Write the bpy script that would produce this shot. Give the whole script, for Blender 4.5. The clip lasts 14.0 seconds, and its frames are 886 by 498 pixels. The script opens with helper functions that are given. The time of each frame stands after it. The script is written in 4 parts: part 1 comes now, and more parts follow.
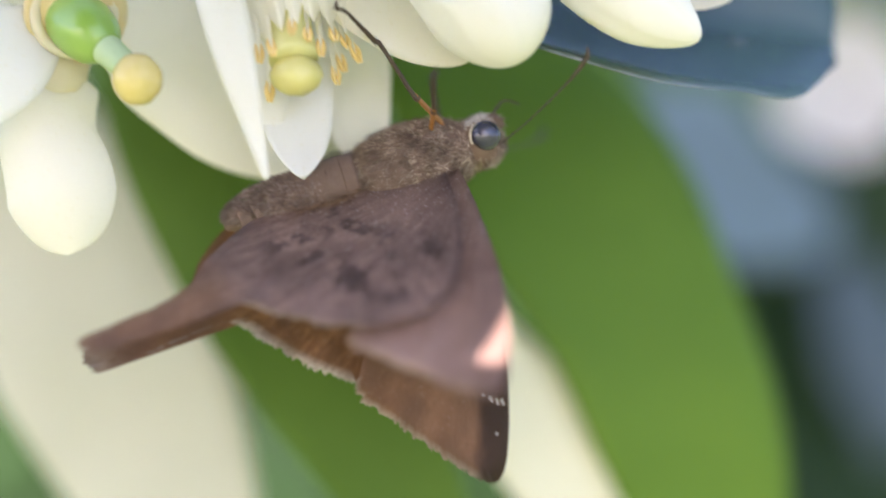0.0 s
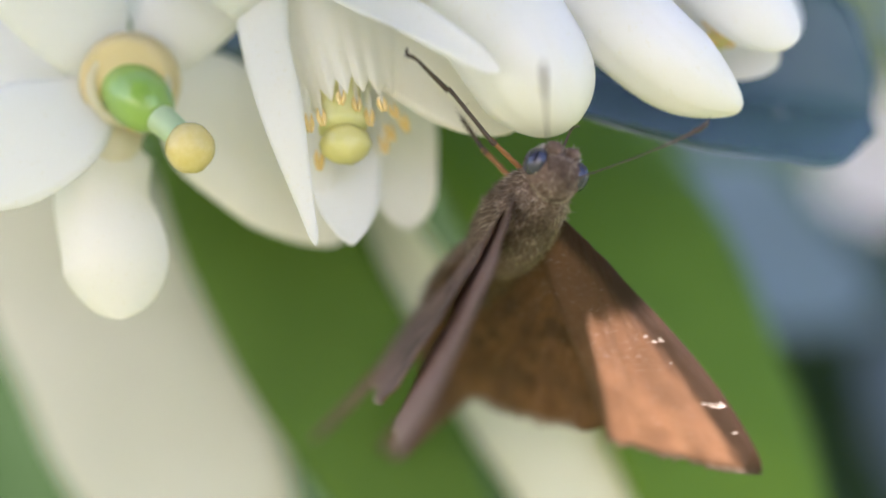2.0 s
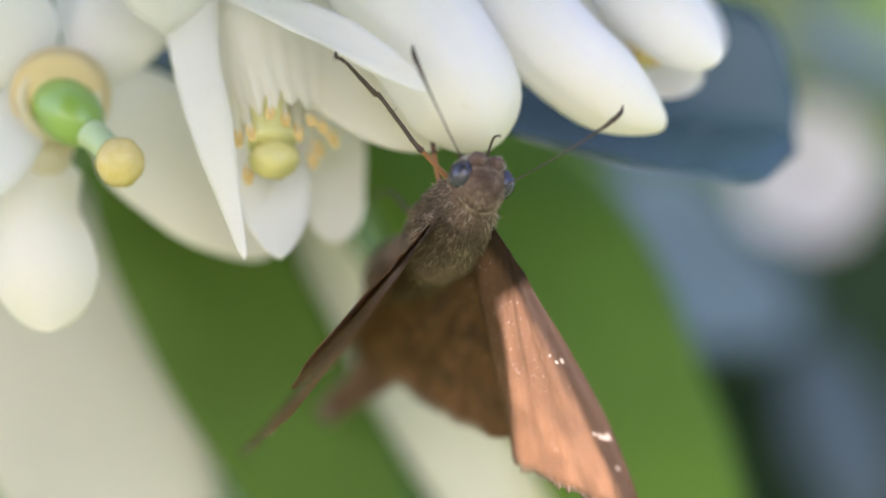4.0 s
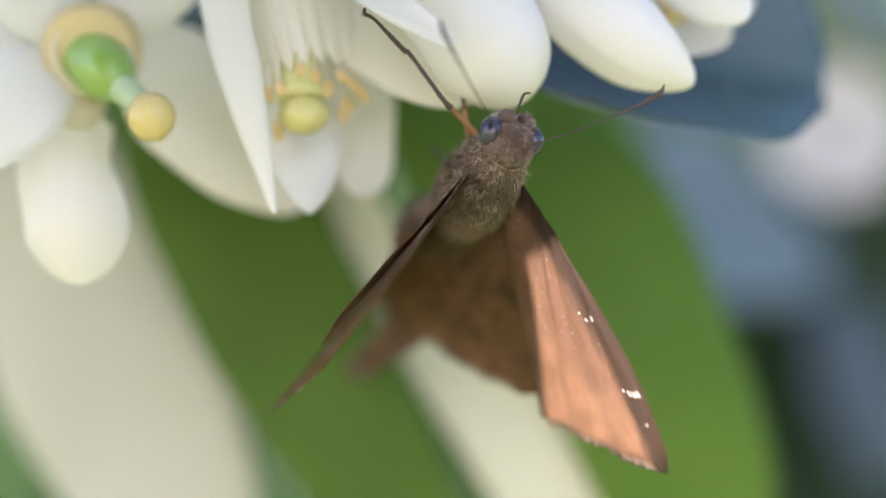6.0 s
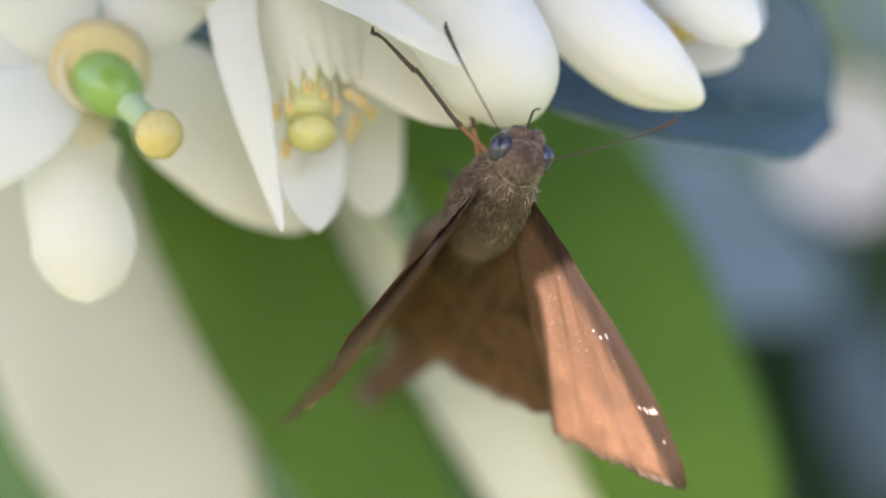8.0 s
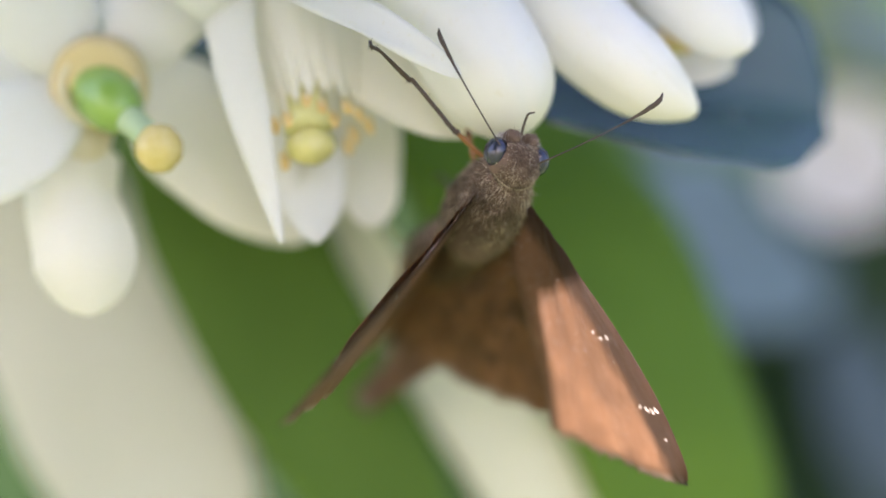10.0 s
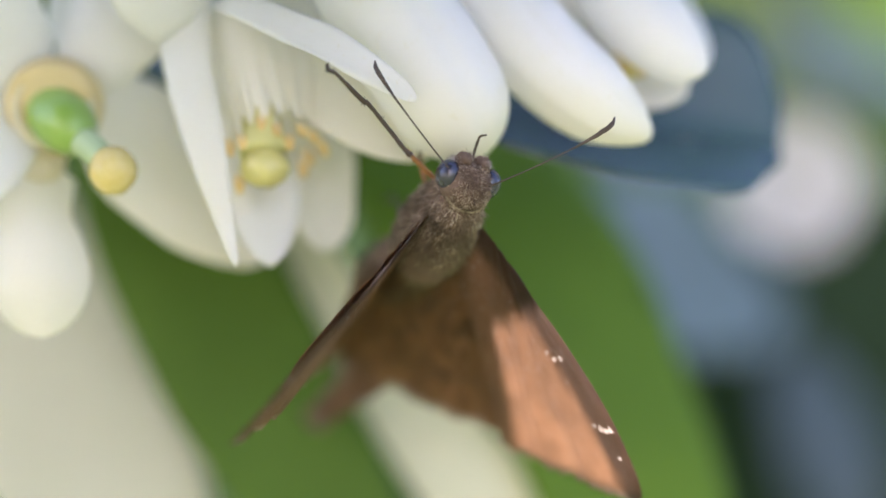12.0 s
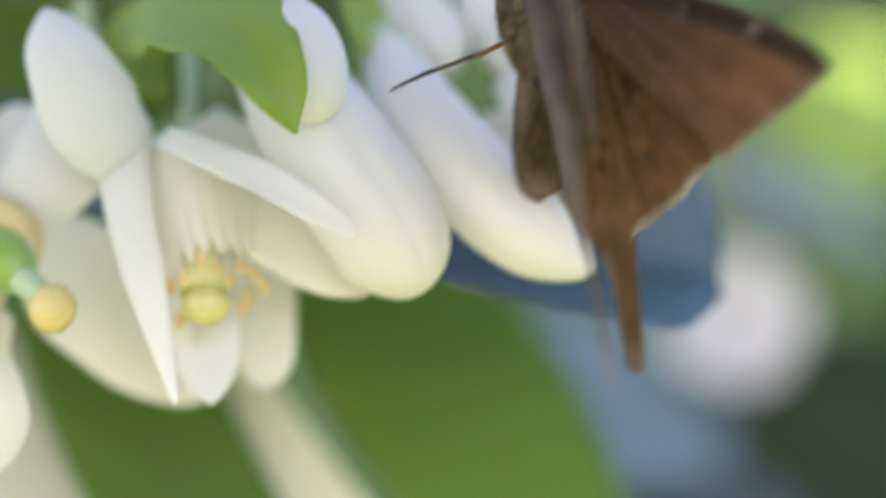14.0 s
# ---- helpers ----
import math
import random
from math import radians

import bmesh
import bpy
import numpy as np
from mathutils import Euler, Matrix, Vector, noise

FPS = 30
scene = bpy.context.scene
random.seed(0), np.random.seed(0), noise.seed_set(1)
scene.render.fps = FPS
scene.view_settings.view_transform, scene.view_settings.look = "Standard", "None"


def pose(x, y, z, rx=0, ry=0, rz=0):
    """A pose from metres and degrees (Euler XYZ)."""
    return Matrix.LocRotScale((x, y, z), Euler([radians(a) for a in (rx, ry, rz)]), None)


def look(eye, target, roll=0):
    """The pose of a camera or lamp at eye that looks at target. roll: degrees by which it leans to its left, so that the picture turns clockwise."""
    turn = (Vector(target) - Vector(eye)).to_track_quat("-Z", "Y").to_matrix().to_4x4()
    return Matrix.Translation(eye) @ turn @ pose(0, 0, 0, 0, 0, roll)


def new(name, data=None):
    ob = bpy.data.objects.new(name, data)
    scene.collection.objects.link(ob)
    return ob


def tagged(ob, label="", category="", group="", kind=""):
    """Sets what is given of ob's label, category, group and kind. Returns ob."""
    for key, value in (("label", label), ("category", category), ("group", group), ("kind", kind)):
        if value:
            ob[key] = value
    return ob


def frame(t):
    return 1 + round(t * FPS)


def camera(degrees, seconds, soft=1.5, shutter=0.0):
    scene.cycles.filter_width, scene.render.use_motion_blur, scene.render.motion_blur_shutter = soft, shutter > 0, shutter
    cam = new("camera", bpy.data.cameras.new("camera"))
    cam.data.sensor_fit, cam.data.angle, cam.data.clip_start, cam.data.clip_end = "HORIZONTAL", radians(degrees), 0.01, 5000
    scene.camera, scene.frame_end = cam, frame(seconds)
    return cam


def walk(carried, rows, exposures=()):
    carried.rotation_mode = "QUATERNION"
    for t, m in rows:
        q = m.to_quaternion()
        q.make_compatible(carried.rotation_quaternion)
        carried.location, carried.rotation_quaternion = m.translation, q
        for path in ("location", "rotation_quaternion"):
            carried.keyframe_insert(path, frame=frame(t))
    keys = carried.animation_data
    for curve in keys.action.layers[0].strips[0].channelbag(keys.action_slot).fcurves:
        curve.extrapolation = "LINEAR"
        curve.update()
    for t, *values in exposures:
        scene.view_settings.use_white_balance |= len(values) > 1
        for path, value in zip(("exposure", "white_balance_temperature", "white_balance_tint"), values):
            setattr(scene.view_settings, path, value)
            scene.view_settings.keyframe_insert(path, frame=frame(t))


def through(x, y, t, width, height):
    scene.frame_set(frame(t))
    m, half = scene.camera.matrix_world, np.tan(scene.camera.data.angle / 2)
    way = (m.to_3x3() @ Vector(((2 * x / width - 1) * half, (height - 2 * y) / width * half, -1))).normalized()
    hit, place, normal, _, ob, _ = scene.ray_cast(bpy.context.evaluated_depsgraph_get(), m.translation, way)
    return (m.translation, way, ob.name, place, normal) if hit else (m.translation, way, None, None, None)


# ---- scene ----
# Macro view of a brown skipper on citrus blossom. Builders take millimetres round the blossom,
# which hangs 1.2 m above the ground; x to the right, y away, z up.
MM = 0.001
HOME = Vector((0, 0, 1.2))

# ---------- camera ----------
cam = camera(20, 14.0, soft=1.6, shutter=0.45)
cam.data.dof.use_dof = True
cam.data.dof.focus_distance = 0.1776
cam.data.dof.aperture_fstop = 6.3
cam.data.dof.aperture_blades = 0

# seconds, distance, aim across and up (thousandths), lean in degrees
VIEWS = [
    (0.0, 177.24, 21.21, -23.86, 0.32),
    (0.5, 178.15, 4.83, -1.39, 0.17),
    (1.0, 179.04, 13.69, 11.54, 0.31),
    (1.5, 180.00, 0.00, 0.00, 0.00),
    (2.0, 180.65, 2.42, 2.61, 0.45),
    (2.5, 181.20, -3.90, 4.24, 0.37),
    (3.0, 182.15, 5.93, 7.15, 0.52),
    (3.2, 182.15, 33.58, 9.20, 0.52),
    (5.3, 183.99, 25.59, -0.53, 1.06),
    (5.5, 183.92, 22.43, -11.75, 0.78),
    (6.0, 183.86, 19.89, -9.32, 0.96),
    (6.5, 183.74, 28.63, -2.30, 1.14),
    (7.0, 183.64, 18.83, -2.70, 0.83),
    (7.5, 183.21, 28.27, -5.73, 0.85),
    (8.0, 183.22, 16.63, -2.02, 1.08),
    (8.2, 182.99, 23.38, -5.79, 0.90),
    (10.3, 185.21, 16.92, 7.26, 0.69),
    (10.5, 184.66, 21.02, 12.90, 0.57),
    (11.0, 184.74, 25.60, 6.69, 0.68),
    (11.5, 184.72, 30.97, 5.21, 0.93),
    (12.0, 185.18, 35.33, 11.88, 0.88),
    (12.5, 185.13, 20.70, 4.42, 0.49),
    (13.0, 184.68, 26.53, 3.56, 0.62),
    (13.5, 185.42, 24.87, 6.15, 0.82),
    (13.7, 184.65, 31.38, 26.04, 0.52),
    (13.8, 184.65, 39.61, 41.51, 0.52),
    (14.0, 184.65, 58.20, 66.64, 0.52),
]


def view(d, across, up, lean):
    eye = HOME + Vector((0, -d, 0)) * MM
    return look(eye, eye + Vector((across / 1000, 1, up / 1000)), lean)


walk(cam, [(v[0], view(*v[1:])) for v in VIEWS], exposures=[(0.0, 2.8, 6270, 28), (1.0, 2.7, 6270, 28), (2.5, 2.55, 6270, 28), (13.2, 2.55, 6270, 28), (14.0, 2.68, 6270, 28)])

# ---------- light ----------
SUN_TO = Vector((-0.30, -0.75, 0.60)).normalized()
world = bpy.data.worlds.new("sky")
scene.world = world
world.use_nodes = True
wn = world.node_tree
sky = wn.nodes.new("ShaderNodeTexSky")
sky.sky_type, sky.sun_disc = "NISHITA", False
sky.sun_elevation = math.asin(SUN_TO.z)
sky.sun_rotation = math.atan2(SUN_TO.x, SUN_TO.y)
sky.air_density, sky.dust_density = 1.0, 1.5
wn.links.new(sky.outputs[0], wn.nodes["Background"].inputs[0])
wn.nodes["Background"].inputs[1].default_value = 0.08
sun = new("sun", bpy.data.lights.new("sun", "SUN"))
sun.data.energy, sun.data.angle, sun.data.color = 5.0, radians(0.55), (1.0, 0.93, 0.84)
sun.matrix_world = look(HOME + SUN_TO, HOME)


# ---------- materials ----------
class Nodes:
    """A small wrapper round a material's node tree."""

    def __init__(self, name):
        self.mat = bpy.data.materials.new(name)
        self.mat.use_nodes = True
        self.t = self.mat.node_tree
        self.bsdf = self.t.nodes["Principled BSDF"]
        self.out = self.t.nodes["Material Output"]

    def add(self, kind, **values):
        n = self.t.nodes.new(kind)
        for key, value in values.items():
            if key == "op":
                n.operation = value
            elif key == "blend":
                n.data_type, n.blend_type = "RGBA", value
        return n

    def link(self, a, b):
        self.t.links.new(a, b)

    def coords(self):
        return self.add("ShaderNodeTexCoord").outputs["Object"]

    def noise(self, scale, detail=3, rough=0.55, vector=None):
        n = self.add("ShaderNodeTexNoise")
        n.inputs["Scale"].default_value = scale
        n.inputs["Detail"].default_value = detail
        n.inputs["Roughness"].default_value = rough
        self.link(vector or self.coords(), n.inputs["Vector"])
        return n.outputs["Fac"]

    def ramp(self, fac, stops):
        r = self.add("ShaderNodeValToRGB")
        while len(r.color_ramp.elements) < len(stops):
            r.color_ramp.elements.new(0.5)
        for e, (at, c) in zip(r.color_ramp.elements, stops):
            e.position, e.color = at, (*c, 1)
        self.link(fac, r.inputs[0])
        return r.outputs[0]

    def mix(self, fac, a, b, blend="MIX"):
        m = self.add("ShaderNodeMix", blend=blend)
        for value, sock in ((fac, m.inputs[0]), (a, m.inputs[6]), (b, m.inputs[7])):
            if hasattr(value, "links"):
                self.link(value, sock)
            else:
                sock.default_value = value if sock is m.inputs[0] else (*value, 1)
        return m.outputs[2]

    def math(self, op, a, b=0.0):
        m = self.add("ShaderNodeMath", op=op)
        for value, sock in ((a, m.inputs[0]), (b, m.inputs[1])):
            if hasattr(value, "links"):
                self.link(value, sock)
            else:
                sock.default_value = value
        return m.outputs[0]

    def bump(self, height, strength, distance):
        b = self.add("ShaderNodeBump")
        b.inputs["Strength"].default_value = strength
        b.inputs["Distance"].default_value = distance
        self.link(height, b.inputs["Height"])
        self.link(b.outputs[0], self.bsdf.inputs["Normal"])

    def finish(self, colour, rough, translucent=0.0, through=None, spec=0.5):
        if hasattr(colour, "links"):
            self.link(colour, self.bsdf.inputs["Base Color"])
        else:
            self.bsdf.inputs["Base Color"].default_value = (*colour, 1)
        self.bsdf.inputs["Roughness"].default_value = rough
        self.bsdf.inputs["Specular IOR Level"].default_value = spec
        if translucent:
            tr = self.add("ShaderNodeBsdfTranslucent")
            src = through if through is not None else colour
            if hasattr(src, "links"):
                self.link(src, tr.inputs[0])
            else:
                tr.inputs[0].default_value = (*src, 1)
            mx = self.add("ShaderNodeMixShader")
            mx.inputs[0].default_value = translucent
            self.link(self.bsdf.outputs[0], mx.inputs[1])
            self.link(tr.outputs[0], mx.inputs[2])
            self.link(mx.outputs[0], self.out.inputs[0])
        return self.mat


def petal_material(name, low, high, through, clear=0.30):
    n = Nodes(name)
    big = n.noise(160, 3)
    fine = n.noise(1400, 4, 0.6)
    c = n.mix(big, low, high)
    c = n.mix(n.math("MULTIPLY", fine, 0.22), c, (0.86, 0.82, 0.66))
    c = n.mix(n.ramp(n.noise(2600, 2), [(0.63, (0, 0, 0)), (0.72, (0.35, 0.35, 0.35))]), c, (0.74, 0.66, 0.40))
    n.bump(n.noise(2200, 3), 0.25, 0.0001)
    return n.finish(c, 0.42, clear, through, 0.4)


def bud_material():
    """Closed petals: white, ripening to cream-yellow at the hanging tip, with faint lengthwise veins."""
    n = Nodes("bud_petals")
    t = n.add("ShaderNodeTexCoord")
    sep = n.add("ShaderNodeSeparateXYZ")
    n.link(t.outputs["Generated"], sep.inputs[0])
    c = n.mix(n.noise(160, 3), (0.82, 0.81, 0.77), (0.89, 0.885, 0.87))
    ripe = n.math("ADD", sep.outputs[2], n.math("MULTIPLY", n.math("SUBTRACT", n.noise(220, 3), 0.5), 0.25))
    c = n.mix(n.ramp(ripe, [(0.0, (0.7, 0.7, 0.7)), (0.28, (0, 0, 0))]), c, (0.87, 0.82, 0.62))
    c = n.mix(n.ramp(n.noise(1900, 2), [(0.62, (0, 0, 0)), (0.74, (0.3, 0.3, 0.3))]), c, (0.76, 0.70, 0.46))
    n.bump(n.noise(1500, 3), 0.3, 0.0001)
    return n.finish(c, 0.40, 0.36, (0.89, 0.88, 0.82), 0.4)


def leaf_material(name, dark, light, rough=0.32, through=(0.22, 0.42, 0.05), clear=0.28, spec=0.5):
    n = Nodes(name)
    big = n.noise(70, 3)
    fine = n.noise(700, 4, 0.6)
    c = n.mix(big, dark, light)
    c = n.mix(n.math("MULTIPLY", fine, 0.3), c, tuple(0.7 * v for v in dark))
    n.bump(n.noise(900, 4), 0.35, 0.0003)
    return n.finish(c, rough, clear, through, spec)


def plain_material(name, low, high, scale, rough, bump=0.2, clear=0.0, spec=0.5, through=None):
    n = Nodes(name)
    c = n.mix(n.noise(scale, 4), low, high)
    if bump:
        n.bump(n.noise(scale * 3, 4), bump, 0.0001)
    return n.finish(c, rough, clear, through, spec)


def hair_material(name, stops):
    n = Nodes(name)
    g = n.add("ShaderNodeNewGeometry")
    c = n.ramp(g.outputs["Random Per Island"], stops)
    c = n.mix(n.ramp(n.noise(620, 3), [(0.40, (0.6, 0.6, 0.6)), (0.54, (0, 0, 0))]), c, tuple(0.8 * v for v in stops[0][1]))
    c = n.mix(n.ramp(n.noise(900, 2), [(0.60, (0, 0, 0)), (0.70, (0.5, 0.5, 0.5))]), c, tuple(0.9 * v for v in stops[-1][1]))
    return n.finish(c, 0.55, 0.0, None, 0.4)


def wing_material(name, base, dark, pale, sheen, through, clear, costa=0.0, blotch=0.85, contrast=1.0, fringe=(0.52, 0.44, 0.36), tail=(0.19, 0.092, 0.036)):
    """Scaled wing: streaks that fan out from the hinge, dark blotches in bands and a paler rim."""
    n = Nodes(name)
    sep = n.add("ShaderNodeSeparateXYZ")
    n.link(n.coords(), sep.inputs[0])
    x, y = sep.outputs[0], n.math("ABSOLUTE", sep.outputs[1])
    ang = n.math("ARCTAN2", y, n.math("SUBTRACT", 0.004, x))
    dist = n.math("SQRT", n.math("ADD", n.math("MULTIPLY", x, x), n.math("MULTIPLY", y, y)))
    polar = n.add("ShaderNodeCombineXYZ")
    n.link(n.math("MULTIPLY", ang, 30.0), polar.inputs[0])
    n.link(n.math("MULTIPLY", dist, 260.0), polar.inputs[1])
    streak = n.noise(1.0, 3, 0.6, polar.outputs[0])
    fine = n.add("ShaderNodeCombineXYZ")
    n.link(n.math("MULTIPLY", ang, 240.0), fine.inputs[0])
    n.link(n.math("MULTIPLY", dist, 1300.0), fine.inputs[1])
    grain = n.noise(1.0, 4, 0.7, fine.outputs[0])
    blot = n.noise(470, 2)
    c = n.mix(n.ramp(streak, [(0.42, (0, 0, 0)), (0.62, (1, 1, 1))]), base, pale)
    band = n.ramp(n.math("MULTIPLY", dist, 40.0), [(0.20, (0.05, 0.05, 0.05)), (0.30, (1, 1, 1)), (0.35, (1, 1, 1)), (0.40, (0.15, 0.15, 0.15)), (0.44, (1, 1, 1)), (0.50, (1, 1, 1)), (0.58, (0, 0, 0))])
    c = n.mix(n.math("MULTIPLY", n.ramp(blot, [(0.50, (0, 0, 0)), (0.58, (blotch, blotch, blotch))]), band), c, dark)
    rimward = n.math("SUBTRACT", n.math("SUBTRACT", 0.0016, n.math("MULTIPLY", n.math("MULTIPLY", y, y), 9.0)), x)
    vein = n.ramp(n.math("SINE", n.math("ADD", n.math("MULTIPLY", ang, 46.0), n.math("MULTIPLY", streak, 3.0))), [(0.90, (0, 0, 0)), (1.0, (0.45, 0.45, 0.45))])
    c = n.mix(vein, c, pale)
    edge = n.add("ShaderNodeAttribute")
    edge.attribute_name = "rim"
    c = n.mix(n.ramp(edge.outputs["Fac"], [(0.82 if fringe[0] > 0.6 else 0.93, (0, 0, 0)), (1.0, (0.8, 0.8, 0.8))]), c, fringe)
    c = n.mix(n.ramp(grain, [(0.28, (0.9 * contrast, 0.9 * contrast, 0.9 * contrast)), (0.56, (0, 0, 0))]), c, dark)
    c = n.mix(n.ramp(grain, [(0.58, (0, 0, 0)), (0.76, (0.8 * contrast, 0.8 * contrast, 0.8 * contrast))]), c, sheen)
    c = n.mix(n.ramp(n.math("MULTIPLY", x, -40.0), [(0.64, (0, 0, 0)), (0.74, (0.7, 0.7, 0.7))]), c, tail)
    c = n.mix(n.ramp(n.noise(210, 2), [(0.40, (0.45, 0.45, 0.45)), (0.62, (0, 0, 0))]), c, dark)
    near = n.ramp(n.math("MULTIPLY", dist, 40.0), [(0.10, (1, 1, 1)), (0.55, (0.15, 0.15, 0.15))])
    c = n.mix(n.math("MULTIPLY", n.ramp(n.noise(4600, 1), [(0.66, (0, 0, 0)), (0.74, (0.7, 0.7, 0.7))]), near), c, (0.62, 0.56, 0.52))
    brink = n.math("ADD", n.math("MULTIPLY", rimward, 200.0), n.math("MULTIPLY", n.math("SUBTRACT", streak, 0.5), 0.22))
    c = n.mix(n.ramp(brink, [(0.22, (costa, costa, costa)), (0.42, (0, 0, 0))]), c, tuple(0.5 * v for v in dark))
    n.bump(grain, 0.8, 0.0002)
    n.bsdf.inputs["Sheen Weight"].default_value = 0.09
    n.bsdf.inputs["Sheen Roughness"].default_value = 0.4
    n.bsdf.inputs["Sheen Tint"].default_value = (*sheen, 1)
    return n.finish(c, 0.5, clear, through, 0.3)


PETAL = petal_material("petal", (0.87, 0.865, 0.84), (0.91, 0.905, 0.90), (0.92, 0.91, 0.86), 0.52)
PETAL_CREAM = petal_material("petal_cream", (0.89, 0.86, 0.79), (0.92, 0.90, 0.855), (0.96, 0.93, 0.85), 0.58)
BUD = bud_material()
RECEPTACLE = petal_material("receptacle", (0.74, 0.58, 0.24), (0.82, 0.69, 0.36), (0.80, 0.66, 0.30))
PETAL_BASE = petal_material("petal_base", (0.83, 0.77, 0.56), (0.88, 0.84, 0.68), (0.88, 0.82, 0.60), 0.5)
OVARY = plain_material("ovary", (0.18, 0.33, 0.045), (0.27, 0.44, 0.08), 500, 0.3, 0.15)
STYLE = plain_material("style", (0.42, 0.58, 0.28), (0.55, 0.66, 0.40), 600, 0.4, 0.1, 0.2)
def wet(material):
    b = material.node_tree.nodes["Principled BSDF"]
    b.inputs["Coat Weight"].default_value, b.inputs["Coat Roughness"].default_value = 0.5, 0.16
    return material


STIGMA = plain_material("stigma", (0.72, 0.56, 0.15), (0.82, 0.70, 0.32), 1500, 0.22, 0.6, 0.2)
STIGMA_GREEN = plain_material("stigma_green", (0.68, 0.63, 0.17), (0.78, 0.72, 0.34), 1200, 0.3, 0.3, 0.25)
for m_ in (STIGMA, STIGMA_GREEN, OVARY):
    wet(m_)
STYLE_YELLOW = plain_material("style_yellow", (0.66, 0.64, 0.22), (0.78, 0.75, 0.38), 700, 0.35, 0.15, 0.2)
ANTHER = plain_material("anther", (0.78, 0.53, 0.16), (0.86, 0.68, 0.32), 2500, 0.7, 0.6)
FILAMENT = petal_material("filament", (0.90, 0.885, 0.82), (0.92, 0.91, 0.87), (0.96, 0.94, 0.87), 0.60)
GREEN_LEAF = leaf_material("green_leaf", (0.047, 0.105, 0.006), (0.085, 0.162, 0.011), 0.6, (0.14, 0.27, 0.018), 0.2, 0.25)
DARK_LEAF = leaf_material("dark_leaf", (0.020, 0.054, 0.034), (0.040, 0.090, 0.060), 0.25, (0.06, 0.14, 0.04), 0.06, spec=1.1)
# leaf green darkened in its colour to stand for deep shade
SHADE_DARK_LEAF = leaf_material("shade_dark_leaf", (0.009, 0.024, 0.007), (0.018, 0.040, 0.011), 0.5, clear=0.08, spec=0.12)
# brightly lit leaves behind the blossom: the light is put into these pale colours
BRIGHTENED_LEAF = leaf_material("brightened_leaf", (0.47, 0.48, 0.37), (0.64, 0.64, 0.53), 0.5, (0.58, 0.60, 0.42), 0.3)
BRIGHTENED_EDGE = leaf_material("brightened_edge", (0.70, 0.69, 0.50), (0.82, 0.80, 0.62), 0.5, (0.70, 0.70, 0.44), 0.3)
BROAD_LEAF = leaf_material("broad_leaf", (0.072, 0.150, 0.010), (0.138, 0.248, 0.021), 0.6, (0.20, 0.36, 0.025), 0.24, 0.25)
# sky sheen and haze are put into this light grey-blue base colour
HAZE_TINTED_LEAF = leaf_material("haze_tinted_leaf", (0.125, 0.175, 0.165), (0.180, 0.235, 0.225), 0.45, clear=0.05, spec=0.35)
FAR_LEAF = leaf_material("far_leaf", (0.165, 0.225, 0.045), (0.25, 0.31, 0.09), 0.5, (0.20, 0.36, 0.03), 0.25, 0.3)
# slate blue base imitates the sky reflected in a far leaf
SKY_TINTED_LEAF = leaf_material("sky_tinted_leaf", (0.040, 0.062, 0.074), (0.064, 0.092, 0.106), 0.4, clear=0.05, spec=0.4)
YOUNG_LEAF = leaf_material("young_leaf", (0.24, 0.38, 0.05), (0.34, 0.47, 0.09), 0.42, (0.42, 0.60, 0.08), 0.35)
BARK = plain_material("twig_bark", (0.06, 0.09, 0.035), (0.12, 0.16, 0.06), 400, 0.7, 0.5)
WING_UPPER = wing_material("wing_upper", (0.205, 0.102, 0.050), (0.036, 0.019, 0.009), (0.232, 0.120, 0.062), (0.46, 0.31, 0.21), (0.44, 0.20, 0.07), 0.2, 0.92, 0.08, 0.4)
WING_UNDER = wing_material("wing_under", (0.186, 0.112, 0.088), (0.030, 0.016, 0.012), (0.265, 0.170, 0.135), (0.52, 0.39, 0.34), (0.36, 0.18, 0.08), 0.12, 0.3, 0.95, 0.85, (0.40, 0.27, 0.17))
FOREWING_UNDER = wing_material("forewing_under", (0.265, 0.165, 0.128), (0.115, 0.064, 0.042), (0.32, 0.208, 0.165), (0.50, 0.38, 0.32), (0.36, 0.18, 0.08), 0.12, 0.35, 0.25, 0.4, (0.46, 0.33, 0.22))
HINDWING_UPPER = wing_material("hindwing_upper", (0.172, 0.074, 0.024), (0.038, 0.017, 0.006), (0.27, 0.132, 0.052), (0.42, 0.25, 0.12), (0.44, 0.20, 0.05), 0.2, 0.0, 0.8, 1.0, (0.74, 0.70, 0.65), (0.085, 0.042, 0.020))
SCALES = plain_material("body_scales", (0.085, 0.050, 0.033), (0.16, 0.102, 0.072), 1500, 0.75, 0.6)
FUR = hair_material("fur", [(0.0, (0.075, 0.048, 0.033)), (0.4, (0.21, 0.145, 0.105)), (0.78, (0.35, 0.255, 0.19)), (1.0, (0.66, 0.56, 0.47))])
BROWN_HAIR = hair_material("brown_hair", [(0.0, (0.060, 0.030, 0.014)), (0.5, (0.15, 0.080, 0.038)), (1.0, (0.28, 0.17, 0.09))])
CHEEK = hair_material("cheek_scales", [(0.0, (0.34, 0.29, 0.25)), (0.6, (0.60, 0.55, 0.50)), (1.0, (0.78, 0.74, 0.70))])
ABDOMEN_FUR = hair_material("abdomen_fur", [(0.0, (0.07, 0.045, 0.036)), (0.5, (0.18, 0.122, 0.098)), (1.0, (0.36, 0.28, 0.24))])
EYE = plain_material("compound_eye", (0.012, 0.013, 0.03), (0.03, 0.03, 0.055), 2500, 0.16, 0.15, spec=0.8)
